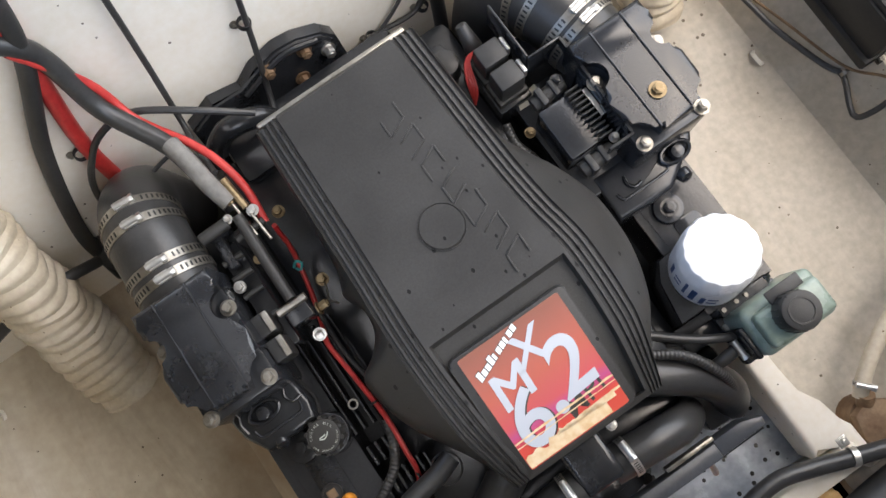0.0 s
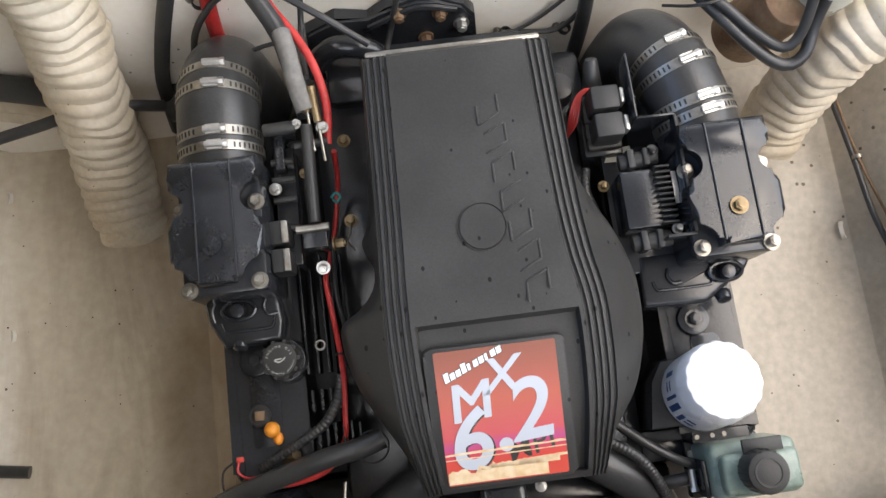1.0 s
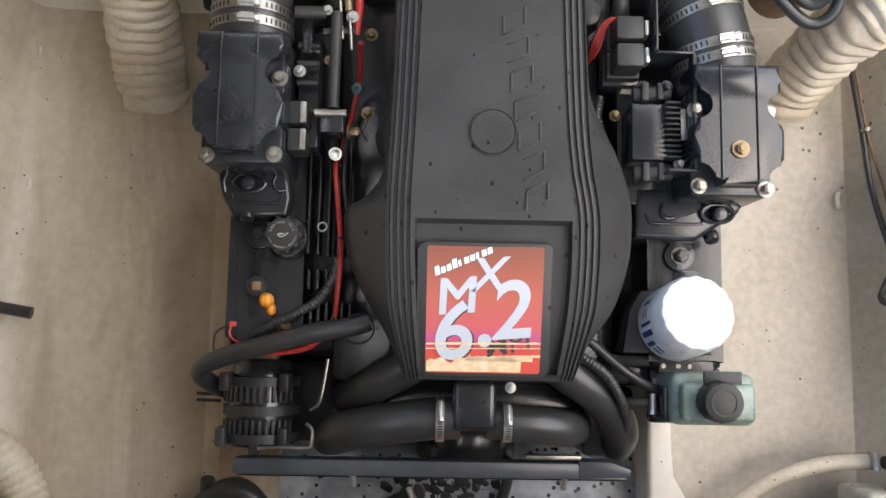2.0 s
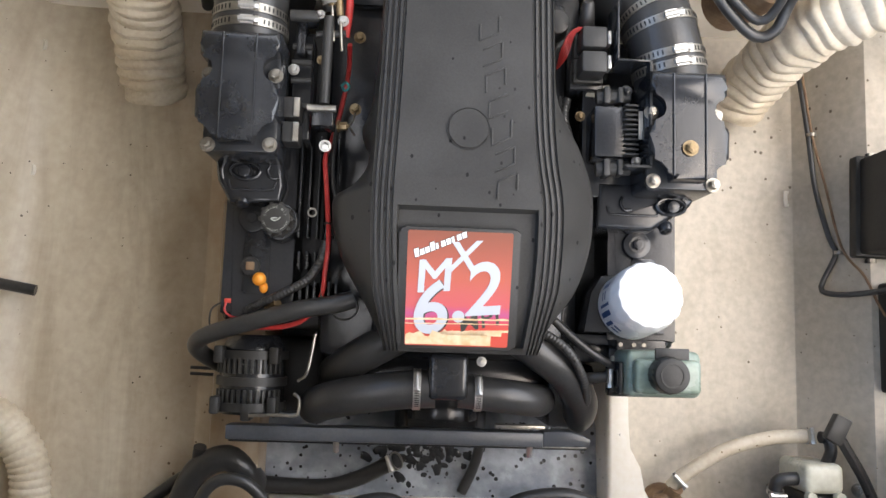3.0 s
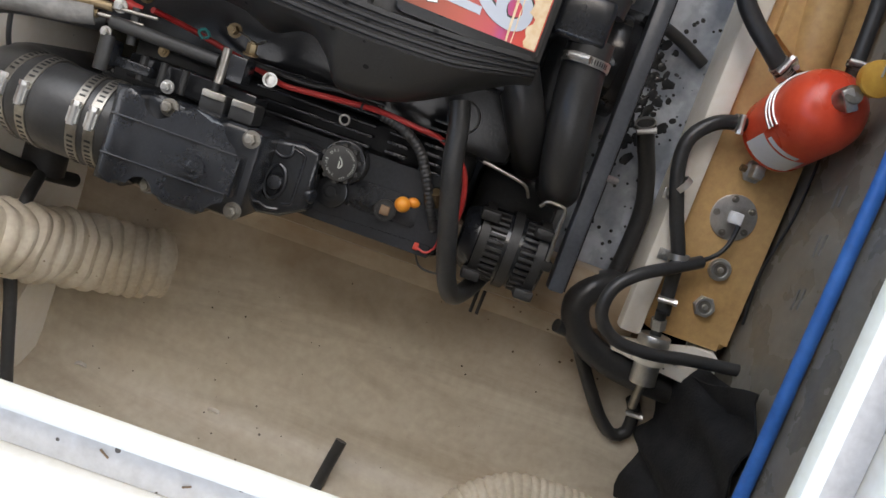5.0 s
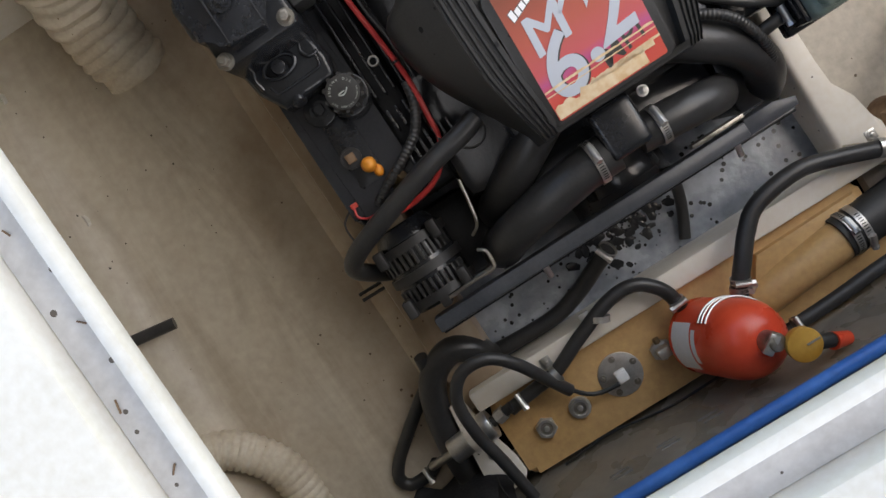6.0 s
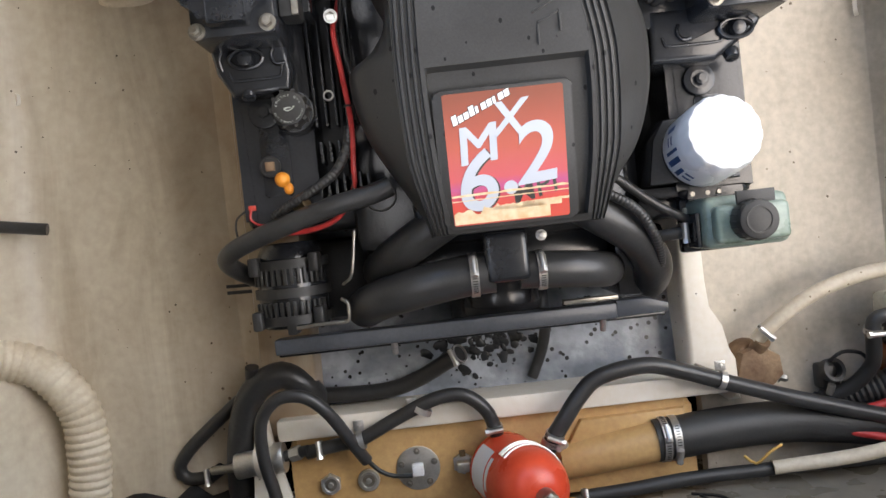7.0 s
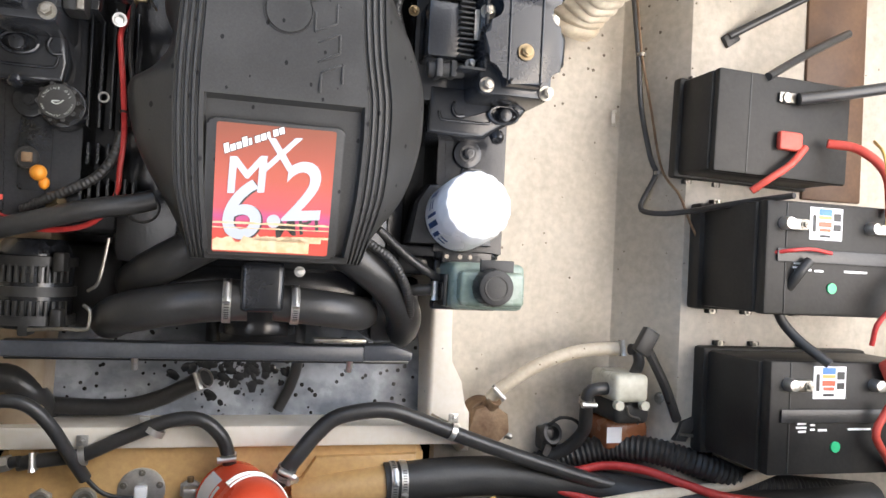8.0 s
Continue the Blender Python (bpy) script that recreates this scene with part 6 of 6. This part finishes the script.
# ---- batteries ----
def battery(x0, yc, label, boxed):
    """A battery with its tray; x0 and yc place its inboard end."""
    t = thing("battery", (x0, yc, 0.322), label, "battery", "batteries on the ledge")
    def B(name, lo, hi, bev, mat, lab="", par=None):
        return part(name, box((x0 + lo[0], yc + lo[1], 0.322 + lo[2]), (x0 + hi[0], yc + hi[1], 0.322 + hi[2]), bev), mat, par or t, lab)
    B("tray", (-0.004, -0.090, 0.0), (0.33, 0.090, 0.035), 0.006, BATTERY)
    B("case", (0.006, -0.085, 0.03), (0.322, 0.085, 0.165), 0.006, BATTERY)
    B("lid", (0.012, -0.087, 0.160), (0.328, 0.087, 0.185), 0.005, BATTERY)
    for y in (-0.098, 0.091):
        for x in (0.03, 0.10, 0.20):
            tab = B("hold_down_tab", (x, y, 0.0), (x + 0.02, y + 0.008, 0.016), 0.002, BATTERY)
            bolt(tab, (x0 + x + 0.01, yc + y + 0.004, 0.338), 0.004, 0.004, DULL)
    top = 0.322 + 0.185
    if boxed:
        B("ridge", (0.085, -0.084, 0.184), (0.088, 0.084, 0.1865), 0.0005, HOSE)
        B("terminal_boot", (0.150, -0.040, 0.186), (0.205, -0.008, 0.206), 0.006, REDCAP, "red terminal boot")
        b = part("terminal", cyl((x0 + 0.165, yc + 0.05, top), (x0 + 0.165, yc + 0.05, top + 0.015), 0.010, 0.009, 16, bev=0.001), DULL, t)
        part("terminal_lug", box((x0 + 0.150, yc + 0.042, top + 0.003), (x0 + 0.19, yc + 0.06, top + 0.009), 0.003), DULL, b)
    else:
        for x in (0.042, 0.20):
            b = part("terminal", cyl((x0 + x, yc + 0.052, top), (x0 + x, yc + 0.052, top + 0.018), 0.0105, 0.009, 18, bev=0.001), STEEL, t, "grey lead terminal post")
            part("terminal_lug", box((x0 + x + 0.006, yc + 0.042, top + 0.003), (x0 + x + 0.038, yc + 0.060, top + 0.012), 0.004), DULL, b)
            bolt(b, (x0 + x + 0.028, yc + 0.051, top + 0.012), 0.005, 0.006, DULL)
        lb = B("sticker", (0.088, 0.030, 0.1852), (0.148, 0.080, 0.1858), 0.0, FILTER, "white sticker with coloured print bars")
        for lo, hi, mt in (((0.104, 0.068), (0.128, 0.078), BLUEPL), ((0.104, 0.062), (0.128, 0.067), YWIRE), ((0.104, 0.050), (0.128, 0.058), REDPAINT),
                           ((0.106, 0.043), (0.126, 0.048), REDPAINT), ((0.131, 0.060), (0.145, 0.072), HOSE), ((0.131, 0.045), (0.145, 0.055), HOSE),
                           ((0.093, 0.042), (0.099, 0.068), BLACKINK), ((0.106, 0.034), (0.126, 0.038), BLACKINK)):
            B("print_bar", (lo[0], lo[1], 0.1861), (hi[0], hi[1], 0.1864), 0.0, mt, par=lb)
        for x0b, x1b, yb in ((0.062, 0.078, -0.008), (0.060, 0.079, -0.014), (0.064, 0.078, -0.020), (0.086, 0.094, -0.010), (0.086, 0.094, -0.017), (0.100, 0.116, -0.018),
                             (0.155, 0.198, -0.017)):
            B("print_bar", (x0b, yb - 0.0016, 0.1853), (x1b, yb + 0.0016, 0.1857), 0.0, WHITEINK)
        part("charge_eye", cyl((x0 + 0.132, yc - 0.044, top), (x0 + 0.132, yc - 0.044, top + 0.0025), 0.0085, seg=24), GREENDOT, t, "round green charge indicator")
        B("lid_ridge", (0.046, -0.084, 0.184), (0.048, 0.084, 0.1865), 0.0005, HOSE)
        B("carry_strap", (0.03, -0.006, 0.1866), (0.33, 0.014, 0.1895), 0.001, RUBBER)
    return t


low = battery(0.676, -0.025, "dusty black battery with red terminal boot", True)
low.rotation_euler.z = radians(-1.5)
low.scale = (0.80, 0.95, 0.62)
battery(0.720, -0.242, "dusty black battery with white sticker and green indicator", False)
battery(0.738, -0.486, "dusty black battery with sticker beside beige tube", False)
solo("ledge_board", box((0.935, -0.13, 0.3185), (1.062, 0.36, 0.336), 0.003), WOOD, "dark brown plywood board on the ledge", "board")
for pts, r, mt, lab in (
        ([(0.885, -0.05, 0.45), (0.925, -0.06, 0.475), (0.955, -0.10, 0.50), (0.945, -0.17, 0.522)], 0.0075, REDCAP, "thick red cable between batteries"),
        ([(0.845, -0.06, 0.447), (0.815, -0.09, 0.452), (0.785, -0.112, 0.447), (0.76, -0.135, 0.43)], 0.006, REDCAP, "red cable leaving the terminal boot"),
        ([(1.10, -0.02, 0.50), (1.04, -0.12, 0.53), (0.99, -0.17, 0.535)], 0.006, REDWIRE, "red and black starter cable"),
        ([(1.10, -0.22, 0.53), (1.02, -0.255, 0.545), (0.955, -0.29, 0.54), (0.945, -0.36, 0.535), (0.955, -0.41, 0.53)], 0.009, REDCAP, "thick red cable to a battery"),
        ([(1.06, -0.24, 0.55), (0.97, -0.28, 0.555), (0.915, -0.33, 0.54), (0.91, -0.37, 0.53)], 0.004, REDWIRE, "thin red wire to a battery"),
        ([(0.95, -0.46, 0.53), (0.925, -0.50, 0.53), (0.93, -0.52, 0.53), (0.96, -0.55, 0.52), (1.0, -0.60, 0.50)], 0.006, REDCAP, "red cable off a battery"),
        ([(0.745, -0.235, 0.40), (0.735, -0.240, 0.47), (0.762, -0.232, 0.518), (0.80, -0.228, 0.522), (0.84, -0.232, 0.518)], 0.003, REDWIRE, "thin red wire over the battery"),
        ([(0.80, -0.245, 0.52), (0.782, -0.27, 0.515), (0.780, -0.32, 0.48), (0.80, -0.36, 0.49), (0.835, -0.40, 0.53)], 0.0075, HOSE, "grey cable linking two batteries"),
        ([(0.93, -0.05, 0.50), (0.90, -0.08, 0.55), (0.915, -0.13, 0.545), (0.93, -0.185, 0.53)], 0.0022, YWIRE, "thin yellow wire to a terminal"),
        ([(0.96, 0.0, 0.5), (0.915, -0.06, 0.55), (0.925, -0.13, 0.55), (0.935, -0.185, 0.53)], 0.0022, YWIRE, "thin yellow wire beside another"),
        ([(0.775, 0.050, 0.440), (0.845, 0.090, 0.415), (0.92, 0.130, 0.39), (1.0, 0.17, 0.36)], 0.007, RUBBER, "black strap across the board"),
        ([(0.83, 0.018, 0.446), (0.90, 0.030, 0.462), (1.02, 0.055, 0.475), (1.2, 0.09, 0.48)], 0.010, RUBBER, "black battery cable over the board"),
        ([(0.772, 0.144, 0.335), (0.85, 0.19, 0.36), (0.93, 0.235, 0.40), (1.0, 0.26, 0.42)], 0.007, RUBBER, "black strap with clip end")):
    hose("battery_cable", pts, r, mt, lab, category="cable", seg=12)
boot = thing("cable_boot", (0.96, -0.41, 0.51), "red plastic cable boot", "boot")
part("boot_body", box((0.945, -0.435, 0.512), (0.99, -0.385, 0.532), 0.007, turn=Matrix.Rotation(radians(30), 4, "Z")), REDCAP, boot)
clip = thing("strap_clip", (0.775, 0.14, 0.32), "black strap clip lying on the ledge", "clip")
part("clip_body", box((0.762, 0.13, 0.3185), (0.792, 0.152, 0.338), 0.003, turn=Matrix.Rotation(radians(35), 4, "Z")), PLASTIC, clip)
part("clip_tongue", box((0.785, 0.118, 0.3185), (0.80, 0.130, 0.325), 0.002, turn=Matrix.Rotation(radians(-30), 4, "Z")), DULL, clip)

# loose dirt on the shelves and the deck channel
rnd = random.Random(11)
bm = bmesh.new()
for k in range(820):
    left = k < 150
    x = rnd.uniform(-0.72, -0.43) if left else rnd.uniform(0.37, 0.625)
    y = rnd.uniform(-0.66, 0.25) if left else min(0.22, rnd.gauss(-0.27, 0.15))
    s = rnd.choice((0.0008, 0.001, 0.0013, 0.0017, 0.0026))
    z = 0.1895 if left else 0.1912
    bmesh.ops.create_icosphere(bm, subdivisions=1, radius=1, matrix=Matrix.Translation((x, y, z)) @ Matrix.Rotation(rnd.uniform(0, 3.1), 4, "Z") @
                               Matrix.Diagonal((s * rnd.uniform(0.8, 2), s, s * 0.4, 1)))
for k in range(26):
    x = -0.66 + 0.11 * rnd.random() + (0.18 if k > 16 else 0)
    s = rnd.uniform(0.001, 0.0025)
    bmesh.ops.create_icosphere(bm, subdivisions=1, radius=1, matrix=Matrix.Translation((x, -0.485 + 0.004 * rnd.random() + 0.02 * (x + 0.6), 0.1895)) @ Matrix.Diagonal((s * 1.6, s, s * 0.4, 1)))
solo("debris", bm, RUSTY, "scattered dark grit on the bilge shelves", "debris", kind="stuff")
# tarry sludge and flaked paint on the bilge before the engine
bm = bmesh.new()
for k in range(170):
    x, y = rnd.gauss(-0.035, 0.040), rnd.gauss(-0.462, 0.022)
    if not (-0.16 < x < 0.10 and -0.525 < y < -0.425):
        continue
    z = 0.19 + (-0.42 - y) * 0.125
    s1 = rnd.choice((0.0015, 0.002, 0.003, 0.005, 0.008))
    bmesh.ops.create_icosphere(bm, subdivisions=1, radius=1, matrix=Matrix.Translation((x, y, z)) @ Matrix.Rotation(rnd.uniform(0, 3.1), 4, "Z") @
                               Matrix.Diagonal((s1 * rnd.uniform(0.8, 1.9), s1, 0.0012 + s1 * 0.25, 1)))
solo("oil_sludge", bm, PAINT, "black oily sludge and flakes on the bilge", "sludge", kind="stuff")
leaf = thing("leaf_scrap", (-0.682, -0.287, 0.194), "small dark dead leaf scrap", "leaf")
part("leaf_blade", prism([(-0.692, -0.284), (-0.684, -0.276), (-0.676, -0.281), (-0.671, -0.279), (-0.675, -0.287), (-0.684, -0.293)], 0.1945, 0.198, 0.001), RUSTY, leaf)
twigs = bmesh.new()
for k in range(5):
    y = -0.33 + 0.06 * k + rnd.uniform(-0.01, 0.01)
    x = LX - 0.02 - rnd.uniform(0, 0.018)
    tube([(x, y, LZ - 0.0185), (x + rnd.uniform(-0.006, 0.006), y + rnd.uniform(0.004, 0.012), LZ - 0.0185)], 0.0007, 6, 0.004, twigs)
solo("twig_litter", twigs, RUSTY, "dead twigs and dirt in the drip channel", "litter", kind="stuff")
